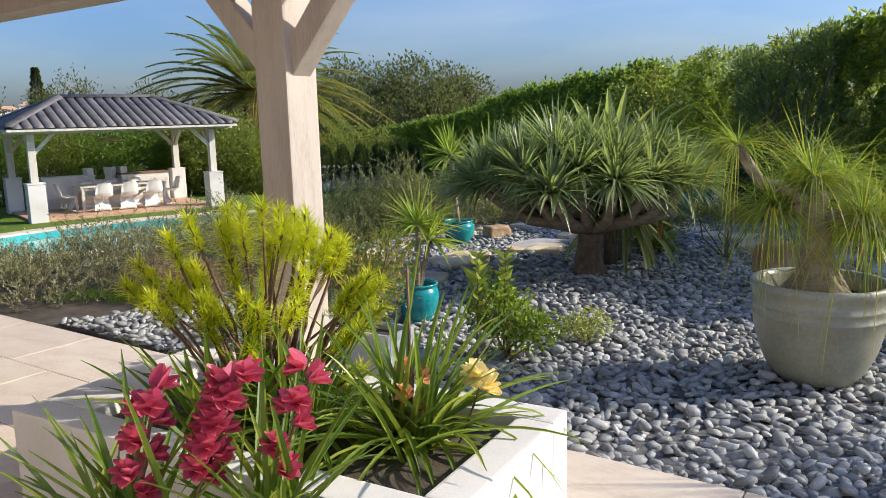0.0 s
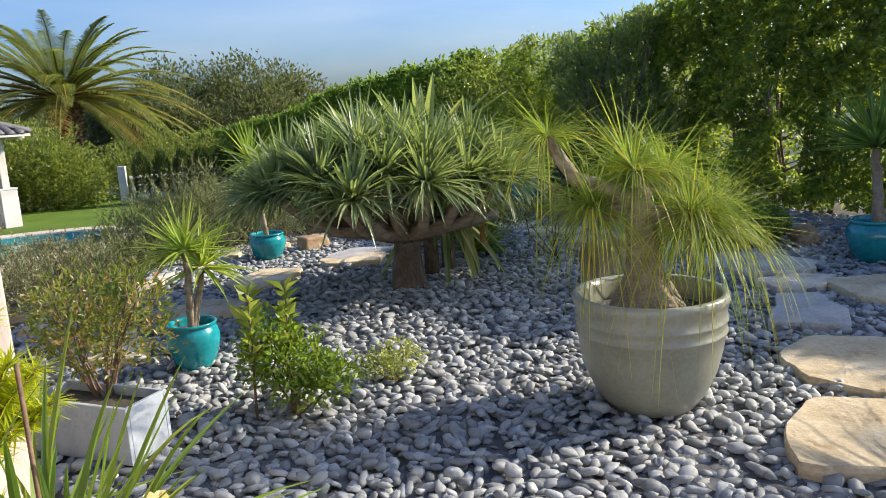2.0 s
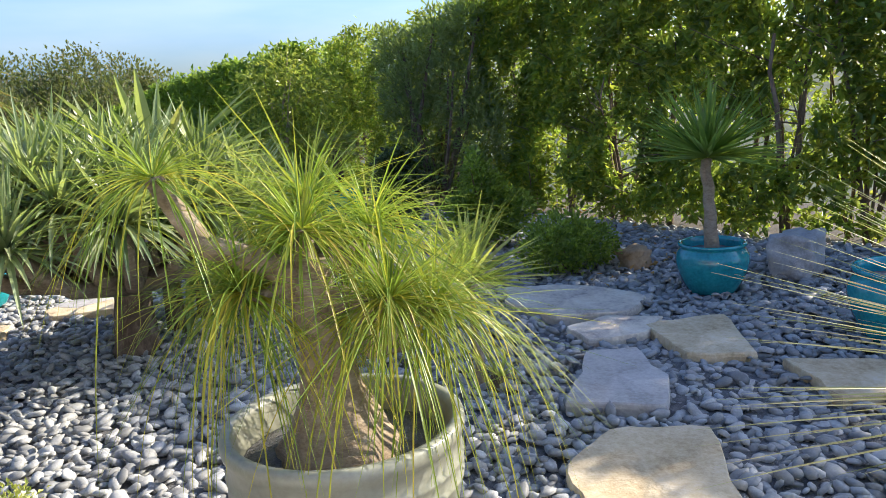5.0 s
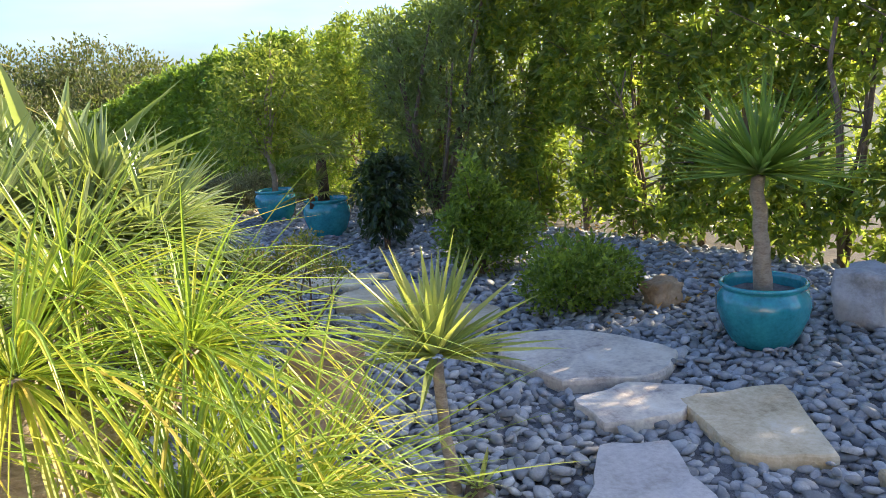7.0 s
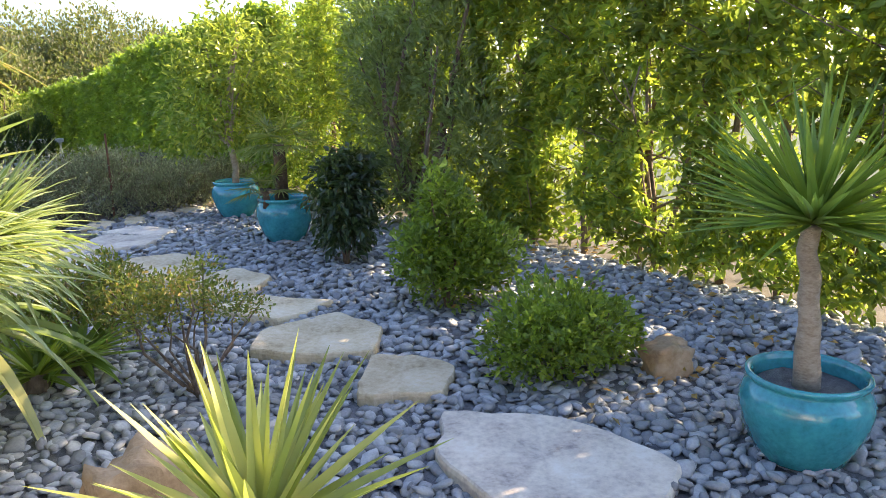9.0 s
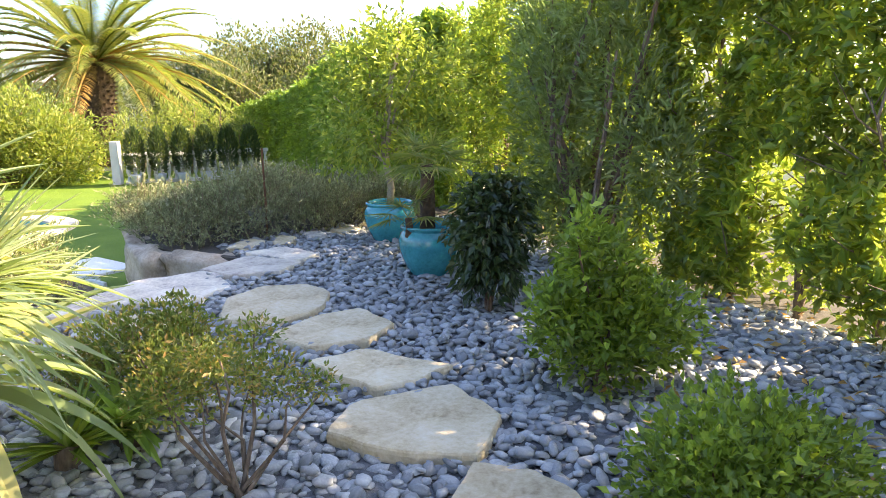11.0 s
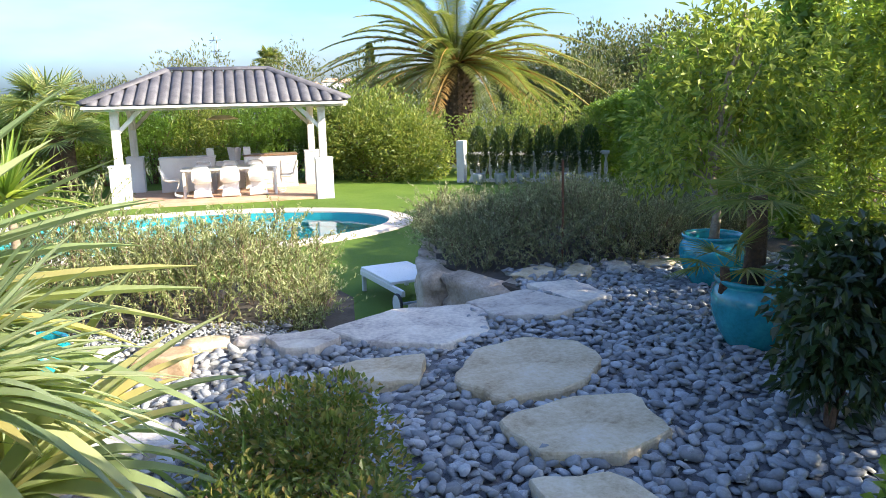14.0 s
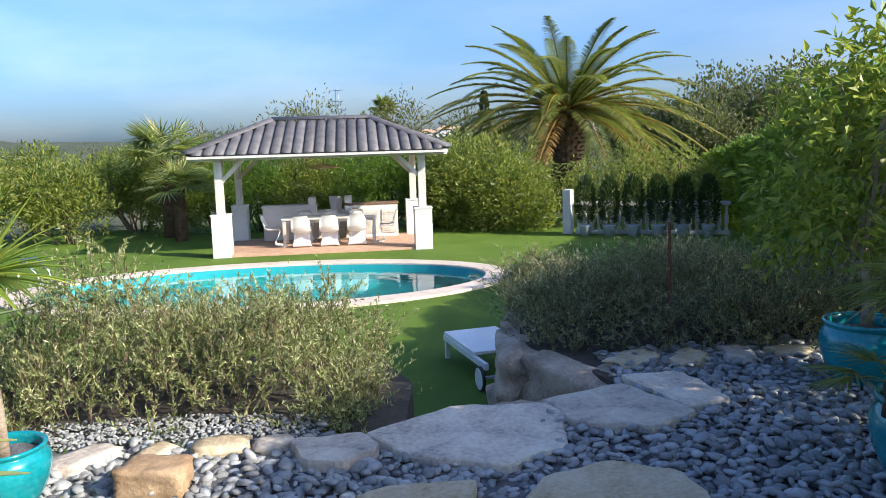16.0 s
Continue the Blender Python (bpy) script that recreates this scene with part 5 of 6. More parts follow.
def pavilion():
    g = thing("pavilion", GZ, "white timber garden pavilion with dark grey tiled hip roof", "pavilion")
    part("floor", box(2 * GX + 0.3, 2 * GY + 0.3, 0.06, (0, 0, 0.0), 0.01), "terracotta_floor", g, "terracotta tiled floor")
    for sx in (-1, 1):
        for sy in (-1, 1):
            p = part("pier", box(0.44, 0.44, 1.03, (sx * GX, sy * GY, 0.0), 0.012), "white_render", g)
            part("pier_cap", box(0.47, 0.47, 0.04, (sx * GX, sy * GY, 1.032), 0.008), "white_render", p)
            part("post", box(0.19, 0.19, 1.3, (sx * GX, sy * GY, 1.074), 0.01), "white_wood", g)
            for ax in (0, 1):
                turn = Matrix.Translation((sx * (GX - (0.05 if ax == 0 else 0)), sy * (GY - (0.05 if ax == 1 else 0)), 1.85)) @ Matrix.Rotation(radians(-45 * sx) if ax == 0 else radians(45 * sy), 4, "Y" if ax == 0 else "X")
                part("brace", box(0.1, 0.1, 0.78, (0, 0, 0), 0.006, turn), "white_wood", g)
    for sy in (-1, 1):
        part("beam", box(2 * GX + 0.7, 0.16, 0.19, (0, sy * GY, 2.376), 0.008), "white_wood", g)
    for sx in (-1, 1):
        part("beam", box(0.16, 2 * GY - 0.17, 0.19, (sx * GX, 0, 2.374), 0.008), "white_wood", g)
    ex, ey, ze, zr, rl = GX + 0.62, GY + 0.62, 2.5, 3.32, 1.3
    roof = raw("roof_deck", [(-ex, -ey, ze), (ex, -ey, ze), (ex, ey, ze), (-ex, ey, ze), (-rl, 0, zr), (rl, 0, zr), (-ex, -ey, ze - 0.06), (ex, -ey, ze - 0.06), (ex, ey, ze - 0.06), (-ex, ey, ze - 0.06)],
               [(0, 1, 5, 4), (1, 2, 5), (2, 3, 4, 5), (3, 0, 4), (0, 6, 7, 1), (1, 7, 8, 2), (2, 8, 9, 3), (3, 9, 6, 0), (6, 9, 8, 7)], "white_wood", g)
    pitch, r = 0.262, 0.124
    for sy in (-1, 1):
        k = int(2 * ex / pitch)
        for i in range(k):
            x = -ex + pitch * (i + 0.5) + (2 * ex - k * pitch) / 2
            t = min(1.0, (ex - abs(x)) / (ex - rl)) if abs(x) > rl else 1.0
            v, f = half_round((x, sy * (ey + 0.03), ze + 0.025), (x, sy * ey * (1 - t), ze + (zr - ze) * t + 0.025), r)
            raw("roof_tile", v, f, "roof_tile", roof, smooth=True)
    for sx in (-1, 1):
        k = int(2 * ey / pitch)
        for i in range(k):
            y = -ey + pitch * (i + 0.5) + (2 * ey - k * pitch) / 2
            t = 1 - abs(y) / ey
            v, f = half_round((sx * (ex + 0.03), y, ze + 0.025), (sx * (ex - (ex - rl) * t), y, ze + (zr - ze) * t + 0.025), r)
            raw("roof_tile", v, f, "roof_tile", roof, smooth=True)
    under = raw("roof_lining", [(-ex + 0.02, -ey + 0.02, ze + 0.02), (ex - 0.02, -ey + 0.02, ze + 0.02), (ex - 0.02, ey - 0.02, ze + 0.02), (-ex + 0.02, ey - 0.02, ze + 0.02), (-rl, 0, zr + 0.02), (rl, 0, zr + 0.02)], [(0, 1, 5, 4), (1, 2, 5), (2, 3, 4, 5), (3, 0, 4)], "roof_tile", roof)
    for a, b in (((-rl, 0, zr), (rl, 0, zr)), ((-ex, -ey, ze), (-rl, 0, zr)), ((ex, -ey, ze), (rl, 0, zr)), ((ex, ey, ze), (rl, 0, zr)), ((-ex, ey, ze), (-rl, 0, zr))):
        v, f = half_round(Vector(a) + Vector((0, 0, 0.07)), Vector(b) + Vector((0, 0, 0.07)), 0.14)
        raw("ridge_tile", v, f, "roof_tile", roof, smooth=True)
    # tapered white corner boards under the eaves
    for sx in (-1, 1):
        part("corner_board", box(0.9, 0.05, 0.16, (sx * (GX + 0.2), -GY - 0.12, 2.38), 0.008), "white_wood", g)


pavilion()


def on_floor(x, y, z=0.062, turn=0):
    return GZ @ pose(x, y, z, 0, 0, turn)


def shell_chair(x, y, turn):
    """One-piece moulded cantilever chair: back, seat and curved foot in one sweep."""
    c = thing("shell_chair", on_floor(x, y, 0.062, turn), "white moulded plastic S-shaped chair by the table", "chair", "chairs round the table")
    spine = [(-0.3, 0.83, 0.2), (-0.27, 0.7, 0.235), (-0.22, 0.55, 0.245), (-0.17, 0.45, 0.245), (-0.05, 0.4, 0.25), (0.12, 0.41, 0.245), (0.2, 0.4, 0.235), (0.22, 0.34, 0.22), (0.16, 0.22, 0.2), (0.08, 0.1, 0.22), (0.1, 0.03, 0.245), (0.2, 0.005, 0.25), (0.26, 0.0, 0.2)]
    v, f = [], []
    m = 7
    for side in (0, 1):
        for px, pz, w in spine:
            for k in range(m):
                s = -1 + 2 * k / (m - 1)
                curl = 0.05 * abs(s) ** 3
                v.append((px + (curl if pz > 0.45 else 0) + 0.02 * side * (1 if pz > 0.45 else 0), s * w * (1 - 0.12 * (abs(s) ** 4 if pz > 0.78 else 0)), pz + (curl if 0.3 < pz <= 0.45 else 0) + 0.02 * (1 - side)))
    n = len(spine)
    for side in (0, 1):
        o = side * n * m
        for i in range(n - 1):
            for k in range(m - 1):
                q = (o + i * m + k, o + i * m + k + 1, o + (i + 1) * m + k + 1, o + (i + 1) * m + k)
                f.append(q if side == 0 else tuple(reversed(q)))
    for i in range(n - 1):
        for k in (0, m - 1):
            f.append((i * m + k, (i + 1) * m + k, n * m + (i + 1) * m + k, n * m + i * m + k))
    for i in (0, n - 1):
        for k in range(m - 1):
            f.append((i * m + k, i * m + k + 1, n * m + i * m + k + 1, n * m + i * m + k))
    raw("shell", v, f, "white_plastic", c, smooth=True)


for x in (-0.62, 0.1, 0.82):
    shell_chair(x, -0.95, 90)
    shell_chair(x, 0.55, -90)
shell_chair(-1.45, -0.2, 0)
shell_chair(1.65, -0.2, 180)


def dining_table():
    t = thing("dining_table", on_floor(0.1, -0.2), "long white dining table under the pavilion", "table")
    part("tabletop", box(2.5, 0.95, 0.05, (0, 0, 0.7), 0.01), "white_wood", t)
    part("apron", box(2.3, 0.75, 0.08, (0, 0, 0.618), 0.006), "white_wood", t)
    for sx in (-1, 1):
        for sy in (-1, 1):
            part("leg", box(0.08, 0.08, 0.697, (sx * 1.18, sy * 0.41, 0), 0.006), "white_wood", t)


dining_table()


def counter(x, w, doors, label):
    c = thing("bar_counter", on_floor(x, 1.25), label, "counter", "bar counters")
    part("body", box(w, 0.55, 0.92, (0, 0, 0), 0.01), "white_render", c)
    part("worktop", box(w + 0.06, 0.6, 0.05, (0, 0, 0.924), 0.008), "wood_top" if doors else "white_render", c)
    for k in range(doors):
        d = part("door", box(w / max(1, doors) - 0.08, 0.03, 0.66, (-w / 2 + w / doors * (k + 0.5), -0.295, 0.12), 0.006), "white_wood", c)
        for j in range(9):
            part("slat", box(w / doors - 0.2, 0.012, 0.04, (-w / 2 + w / doors * (k + 0.5), -0.318, 0.17 + j * 0.064), 0.003), "white_wood", d)


counter(-1.05, 1.5, 0, "white rendered bar counter under the pavilion")
counter(1.25, 1.5, 3, "white bar cabinet with louvred doors and wooden top")
low = thing("wall_bar", on_floor(0.1, 1.3), "low white wall between the bar counters", "wall", kind="structure")
part("panel", box(0.78, 0.2, 0.8, (0, 0, 0), 0.01), "white_render", low)
for px in (-0.42, 0.6):
    e = part("upstand", box(0.2, 0.5, 0.2, (px - 0.1, -0.05, 0.98), 0.01), "white_render", low)
tub = thing("planter_tub", on_floor(0.25, 1.3, 0.87), "square tapered grey tub on the bar wall", "plant pot")
v, f = lathe([(0.0, 0), (0.15, 0), (0.2, 0.36), (0.21, 0.38), (0.19, 0.38), (0.18, 0.33), (0.0, 0.32)], 4)
raw("body", v, f, "white_render", tub)
pend = thing("pendant_lamp", on_floor(0.0, 0.0, 2.1), "shallow woven pendant lamp hanging under the roof", "lamp")
v, f = lathe([(0.0, 0.1), (0.2, 0.08), (0.42, 0.0), (0.43, -0.02), (0.2, 0.06), (0.0, 0.085)], 28)
raw("shade", v, f, "flagstone", pend, smooth=True)
raw("cord", *tube([(0, 0, 0.09), (0, 0, 0.38)], [0.008, 0.008], 6), "dark_plastic", pend)
spk = thing("bar_plant", on_floor(0.3, 1.3, 1.2), "spiky dark plant in the tub", "plant")
raw("foliage", *rosette((0, 0, 0), 60, 0.5, 0.03, rng, 0.1, 1.0, 0.2), "yucca_leaf", spk)


# ---- sun lounger ----
def lounger():
    l = thing("sun_lounger", pose(-0.49, 15.23, LAWN + 0.0, 0, 0, -40), "white sun lounger frame with wheels on the lawn", "sun lounger")
    part("frame_top", box(1.05, 0.68, 0.035, (-0.08, 0, 0.3), 0.008), "white_plastic", l)
    for s in (-1, 1):
        part("side_rail", box(1.4, 0.045, 0.07, (0.1, s * 0.33, 0.228), 0.006), "white_plastic", l)
        part("leg", box(0.05, 0.05, 0.226, (-0.58, s * 0.31, 0.0), 0.006), "white_plastic", l)
        v, f = lathe([(0.0, -0.02), (0.11, -0.02), (0.125, -0.012), (0.125, 0.012), (0.11, 0.02), (0.0, 0.02)], 24)
        w = raw("wheel", v, f, "white_plastic", l, smooth=False)
        w.matrix_local = pose(0.74, s * 0.385, 0.128, 90, 0, 0)
        v, f = lathe([(0.118, -0.018), (0.135, -0.014), (0.138, 0.0), (0.135, 0.014), (0.118, 0.018)], 24)
        raw("tyre", v, f, "dark_plastic", w)
    part("axle", box(0.03, 0.72, 0.03, (0.74, 0, 0.113), 0.005), "grey_metal", l)


lounger()


# ---- palms, fence and far planting ----
def date_palm(x, y, z0, z1, r, n, L, rng, label):
    t = thing("date_palm", pose(0, 0, 0), label, "palm tree")
    v, f = tube([(x, y, z0 + (z1 - z0) * k / 8) for k in range(9)], [r * 0.85, r * 0.8, r * 0.85, r * 1.0, r * 1.25], 16, 0.06, rng)
    trunk = raw("trunk", v, f, "palm_trunk", t)
    count = 0
    for k in range(26):
        for i in range(11):
            a = 2 * math.pi * (i + 0.5 * (k % 2)) / 11
            zz = z0 + (z1 - z0) * (0.2 + 0.8 * k / 25)
            rr = r * (0.84 + 0.4 * max(0, (k - 10) / 15) ** 1.3)
            d = Vector((math.cos(a), math.sin(a), 0.55))
            v, f = blades(np.array([(x + rr * d.x * 0.94, y + rr * d.y * 0.94, zz)]), np.array([tuple(d)]), 0.22, 0.16, 0.0, 2, 0.25, 0.5)
            if count < 290:
                raw("leaf_scar", v, f, "palm_trunk", trunk)
                count += 1
    for k in range(n):
        el = math.asin(max(-0.25, min(0.88, 0.93 - 1.12 * (k + 0.5) / n)))
        a = k * 2.39996 + rng.uniform(-0.15, 0.15)
        d = np.array((math.cos(el) * math.cos(a), math.cos(el) * math.sin(a), math.sin(el)))
        ln = L * rng.uniform(0.88, 1.06) * (0.8 + 0.2 * math.cos(el))
        s = np.linspace(0, 1, 13)[:, None]
        droop = 0.17 + 0.24 * math.cos(el)
        mid = np.array((x, y, z1)) + d * 0.25 + d * ln * s - UP * ln * droop * s ** 2.3
        pieces = []
        tv, tf = tube(mid, [0.05, 0.03, 0.012], 5)
        q = np.linspace(0.1, 0.995, 84)
        c = np.stack([np.interp(q, s[:, 0], mid[:, j]) for j in range(3)], 1)
        tan = unit(np.gradient(c, axis=0))
        side = unit(np.cross(tan, UP) + 1e-5)
        up = np.cross(side, tan)
        ll = 0.7 * np.sin(np.clip(q * 1.25 + 0.25, 0, 1.5) * math.pi / 1.75) * (1 - 0.4 * q ** 3)
        vs, fs = [], []
        for sg in (-1, 1):
            w = side * sg * 0.85 + tan * 0.65 + up * 0.28 + rng.normal(0, 0.06, (84, 3))
            vs.append(blades(c, w, ll, 0.055, 0.32, 3, 0.1, 0.7))
        material = "dry_frond" if k > n - 3 else "palm_frond"
        frond = raw("frond", *join_arrays(vs), material, t)
        raw("midrib", tv, tf, "dry_frond" if el < 0.5 else "palm_frond", frond)
    for k in range(8):
        a = k * 0.785
        d = np.array((math.cos(a) * 0.75, math.sin(a) * 0.75, 0.35))
        raw("fruit_stalk", *rosette(np.array((x, y, z1)) + d * 0.5, 26, 0.6, 0.03, rng, -0.3, 0.8, 0.3, 3), "dry_frond", t)
    return t


rng = np.random.default_rng(31)
date_palm(-8.4, 36.5, -2.4, 2.75, 0.6, 80, 6.0, rng, "tall date palm with arching fronds and rough trunk")


def woods(name, items, material, label, size=0.3, width=0.16, density=260):
    """Far trees, each its own thing: trunk and an uneven crown."""
    for x, y, z0, h, r in items:
        lumps = []
        for k in range(7):
            d = sphere_dirs(1, rng, -0.5, 1.0)[0]
            s = rng.uniform(0.35, 0.62)
            lumps.append((x + d[0] * r * 0.6, y + d[1] * r * 0.6, z0 + h * 0.6 + d[2] * h * 0.28, r * s, r * s, h * 0.36 * s / 0.5))
        clump(name, lumps, int(density * r * r), size, width, material, label, "tree", rng, 7, base=(x, y, z0 - 0.3), twigs="bark", group="trees beyond the garden")


woods("far_tree", [(-6.5, 54, -2.6, 6.2, 3.6), (-2.2, 52, -2.6, 6.4, 3.6), (-4.5, 47, -2.3, 5.0, 2.6), (1.5, 50, -2.5, 5.6, 3.0), (-0.5, 45, -2.2, 4.6, 2.4), (-11.5, 56, -2.6, 6.0, 3.4)], "far_leaf", "olive-brown tree in winter leaf beyond the garden", 0.25, 0.13, 850)
woods("far_tree", [(-14.5, 40, -2.0, 4.6, 2.4), (-18.5, 39, -2.0, 4.8, 2.6), (-22.5, 37, -1.9, 5.0, 2.6), (-26, 34, -1.8, 3.6, 2.4), (-29, 30, -1.7, 2.9, 2.4), (-12.0, 44, -2.2, 5.0, 2.4)], "far_leaf", "grey-green thin tree behind the pavilion", 0.2, 0.07, 800)
woods("garden_shrub", [(-19.5, 19.0, -1.2, 2.6, 1.7), (-17.8, 16.6, -1.2, 2.7, 1.4), (-21.5, 22.0, -1.2, 2.6, 1.8), (-18.0, 21.2, -1.2, 2.2, 1.3), (-18.8, 24.2, -1.2, 2.6, 1.4), (-20.5, 16.0, -1.2, 2.5, 1.8), (-18.0, 14.0, -1.2, 2.6, 1.5), (-21.0, 25.5, -1.2, 2.5, 1.7)], "shrub_leaf", "sunlit yellow-green garden shrub at the lawn's edge", 0.18, 0.065, 1750)
woods("dark_shrub", [(-5.0, 30.4, -1.4, 2.2, 1.2), (-3.6, 31.0, -1.5, 2.4, 1.3), (-2.2, 30.6, -1.5, 2.6, 1.2)], "shrub_leaf", "green shrub behind the white balustrade", 0.13, 0.06, 1500)
fan_palm(-16.2, 23.4, -1.3, 1.35, 0.22, 34, 0.95, rng, "shaggy fan palm with grey-green fans by the lawn", material="agave_leaf", width=0.07, stalk=0.8)
fan_palm(-15.0, 22.8, -1.3, 0.55, 0.18, 24, 0.8, rng, "low fan palm with yellowing fans by the lawn", material="agave_leaf", width=0.055, stalk=0.6)
fan_palm(-43.4, 72.2, -3.5, 5.4, 0.3, 40, 1.1, rng, "tall far fan palm above the trees", width=0.14, stalk=0.8)


def balustrade():
    b = thing("balustrade", pose(0, 0, 0), "white balustrade with turned balusters at the lawn's end", "balustrade", kind="structure")
    a0, a1 = np.array((-4.6, 28.0)), np.array((-0.6, 29.0))
    d = unit(a1 - a0)
    ang = math.degrees(math.atan2(d[1], d[0]))
    ln = np.linalg.norm(a1 - a0)
    for z, h in ((LAWN, 0.1), (LAWN + 0.8, 0.1)):
        r = part("rail", box(ln, 0.16, h, (0, 0, 0), 0.01), "white_render", b)
        r.matrix_world = pose(*((a0 + a1) / 2), z, 0, 0, ang)
    v, f = lathe([(0.05, 0), (0.05, 0.06), (0.03, 0.1), (0.065, 0.25), (0.05, 0.42), (0.028, 0.58), (0.05, 0.64), (0.05, 0.7)], 10)
    me = None
    for k in range(22):
        q = a0 + (a1 - a0) * (k + 0.5) / 22
        if me is None:
            o = raw("baluster", v, f, "white_render", b, smooth=True)
            me = o.data
        else:
            o = new("baluster", me)
            o.parent = b
        o.location = (q[0], q[1], LAWN + 0.1)
    p = part("gate_post", box(0.24, 0.24, 1.25, (a0[0] - 0.2, a0[1] - 0.05, LAWN), 0.012), "white_render", b)
    for k in range(6):
        q = a0 + (a1 - a0) * (k + 0.6) / 6.4 + np.array((0.1, -0.55))
        t = thing("potted_cypress", pose(q[0], q[1], LAWN), "dark clipped conifer in a blue-grey pot by the balustrade", "potted shrub", "potted conifers")
        v2, f2 = lathe([(0.0, 0), (0.13, 0), (0.18, 0.3), (0.19, 0.32), (0.16, 0.32), (0.15, 0.28), (0.0, 0.27)], 18)
        raw("pot", v2, f2, "grey_metal", t, smooth=True)
        n = 900
        dd = sphere_dirs(n, rng, -0.9, 1.0)
        at = np.array((0, 0, 0.95)) + dd * np.array((0.24, 0.24, 0.66)) * rng.uniform(0.75, 1.05, (n, 1))
        raw("crown", *leaves(at, dd + UP, 0.12, 0.05, rng), "dark_leaf", t)


balustrade()


def house_far(x, y, z, w, d, h, turn):
    t = thing("far_house", pose(x, y, z, 0, 0, turn), "white villa on the wooded far hill", "house", "far villas")
    part("wall", box(w, d, h, (0, 0, 0), 0.05), "white_render", t)
    raw("roof", [(-w / 2 - 0.4, -d / 2 - 0.4, h), (w / 2 + 0.4, -d / 2 - 0.4, h), (w / 2 + 0.4, d / 2 + 0.4, h), (-w / 2 - 0.4, d / 2 + 0.4, h), (-w / 4, 0, h + 1.6), (w / 4, 0, h + 1.6)], [(0, 1, 5, 4), (1, 2, 5), (2, 3, 4, 5), (3, 0, 4), (3, 2, 1, 0)], "terracotta_floor", t)
    for k in range(3):
        part("window", box(0.9, 0.12, 1.2, (-w / 3 + k * w / 3, -d / 2 - 0.02, 1.2), 0.02), "dark_plastic", t)


for k, (a, r, z) in enumerate(((31.5, 300, 6.5), (30.2, 290, 6.0), (28.6, 310, 8.0), (24.0, 300, 9.0), (20.5, 290, 8.0), (33.0, 310, 5.5))):
    house_far(-4 - r * math.sin(radians(a)), 20 + r * math.cos(radians(a)), z - 2.5, 8, 6, 4.0, a)
pyl = thing("pylon", pose(-4 - 210 * math.sin(radians(40)), 20 + 210 * math.cos(radians(40)), -3), "thin lattice electricity pylon on the horizon", "pylon")
for sx in (-1, 1):
    raw("leg", *tube([(sx * 1.0, 0, 0), (sx * 0.45, 0, 22)], [0.12, 0.08], 5), "grey_metal", pyl)
for z in (15, 18, 21):
    raw("cross_arm", *tube([(-2.2, 0, z), (2.2, 0, z)], [0.1, 0.1], 5), "grey_metal", pyl)
con = thing("far_conifer", pose(0, 0, 0), "dark pointed conifer on the skyline", "tree")
cx, cy = -110.0, 215.0
n = 5000
hh = rng.uniform(0, 1, n)
aa = rng.uniform(0, 2 * math.pi, n)
rr = (1 - hh) * 2.6 * (0.45 + 0.55 * np.abs(np.sin(hh * 22))) * rng.uniform(0.5, 1, n) + 0.05
raw("crown", *leaves(np.stack([cx + rr * np.cos(aa), cy + rr * np.sin(aa), 5.5 + hh * 12.0], 1), np.stack([np.cos(aa), np.sin(aa), np.full(n, 0.1)], 1), 0.9, 0.35, rng), "dark_leaf", con)
raw("trunk", *tube([(cx, cy, -1.0), (cx, cy, 16.0)], [0.18, 0.03], 6), "bark", con)


# ---- more of the hedge's edge ----
rng = np.random.default_rng(77)
clump("olive_shrub", [(5.05, 11.7, 1.0, 0.45, 0.5, 0.7), (4.95, 11.9, 1.6, 0.4, 0.45, 0.5), (5.25, 11.5, 2.1, 0.35, 0.4, 0.42), (5.1, 11.6, 0.4, 0.4, 0.45, 0.45), (5.35, 11.2, 1.5, 0.35, 0.45, 0.6), (5.5, 10.75, 0.9, 0.32, 0.4, 0.6), (5.45, 11.0, 2.35, 0.28, 0.32, 0.3), (4.85, 12.2, 2.1, 0.25, 0.3, 0.3)], 9500, 0.1, 0.028, "olive_leaf", "tall grey-green narrow-leaved shrub in the hedge", "shrub", rng, 16, base=(5.15, 11.5, -0.08), twigs="bark")
n = 240
at = np.stack([rng.uniform(4.6, 6.4, n), rng.uniform(6.8, 10.8, n), rng.uniform(-0.005, 0.012, n)], 1)
fallen = raw("fallen_leaves", *leaves(at, np.concatenate([rng.normal(0, 1, (n, 2)), rng.normal(0, 0.15, (n, 1))], 1), 0.06, 0.03, rng), "dry_frond")
tagged(fallen, "dry brown leaves fallen on the pebbles", "leaves", kind="stuff")
for k in range(9):
    x, y = rng.uniform(5.2, 6.3), rng.uniform(7.0, 10.2)
    a = rng.uniform(0, 6.28)
    d = np.array((math.cos(a), math.sin(a), 0.0)) * rng.uniform(0.12, 0.3)
    tw = raw("fallen_twig", *tube([(x, y, 0.012), (x + d[0] * 0.5 + 0.02, y + d[1] * 0.5, 0.03), (x + d[0], y + d[1], 0.012)], [0.006, 0.003], 5), "pale_bark")
    tagged(tw, "pale dry twig lying on the pebbles", "twig", "fallen twigs")


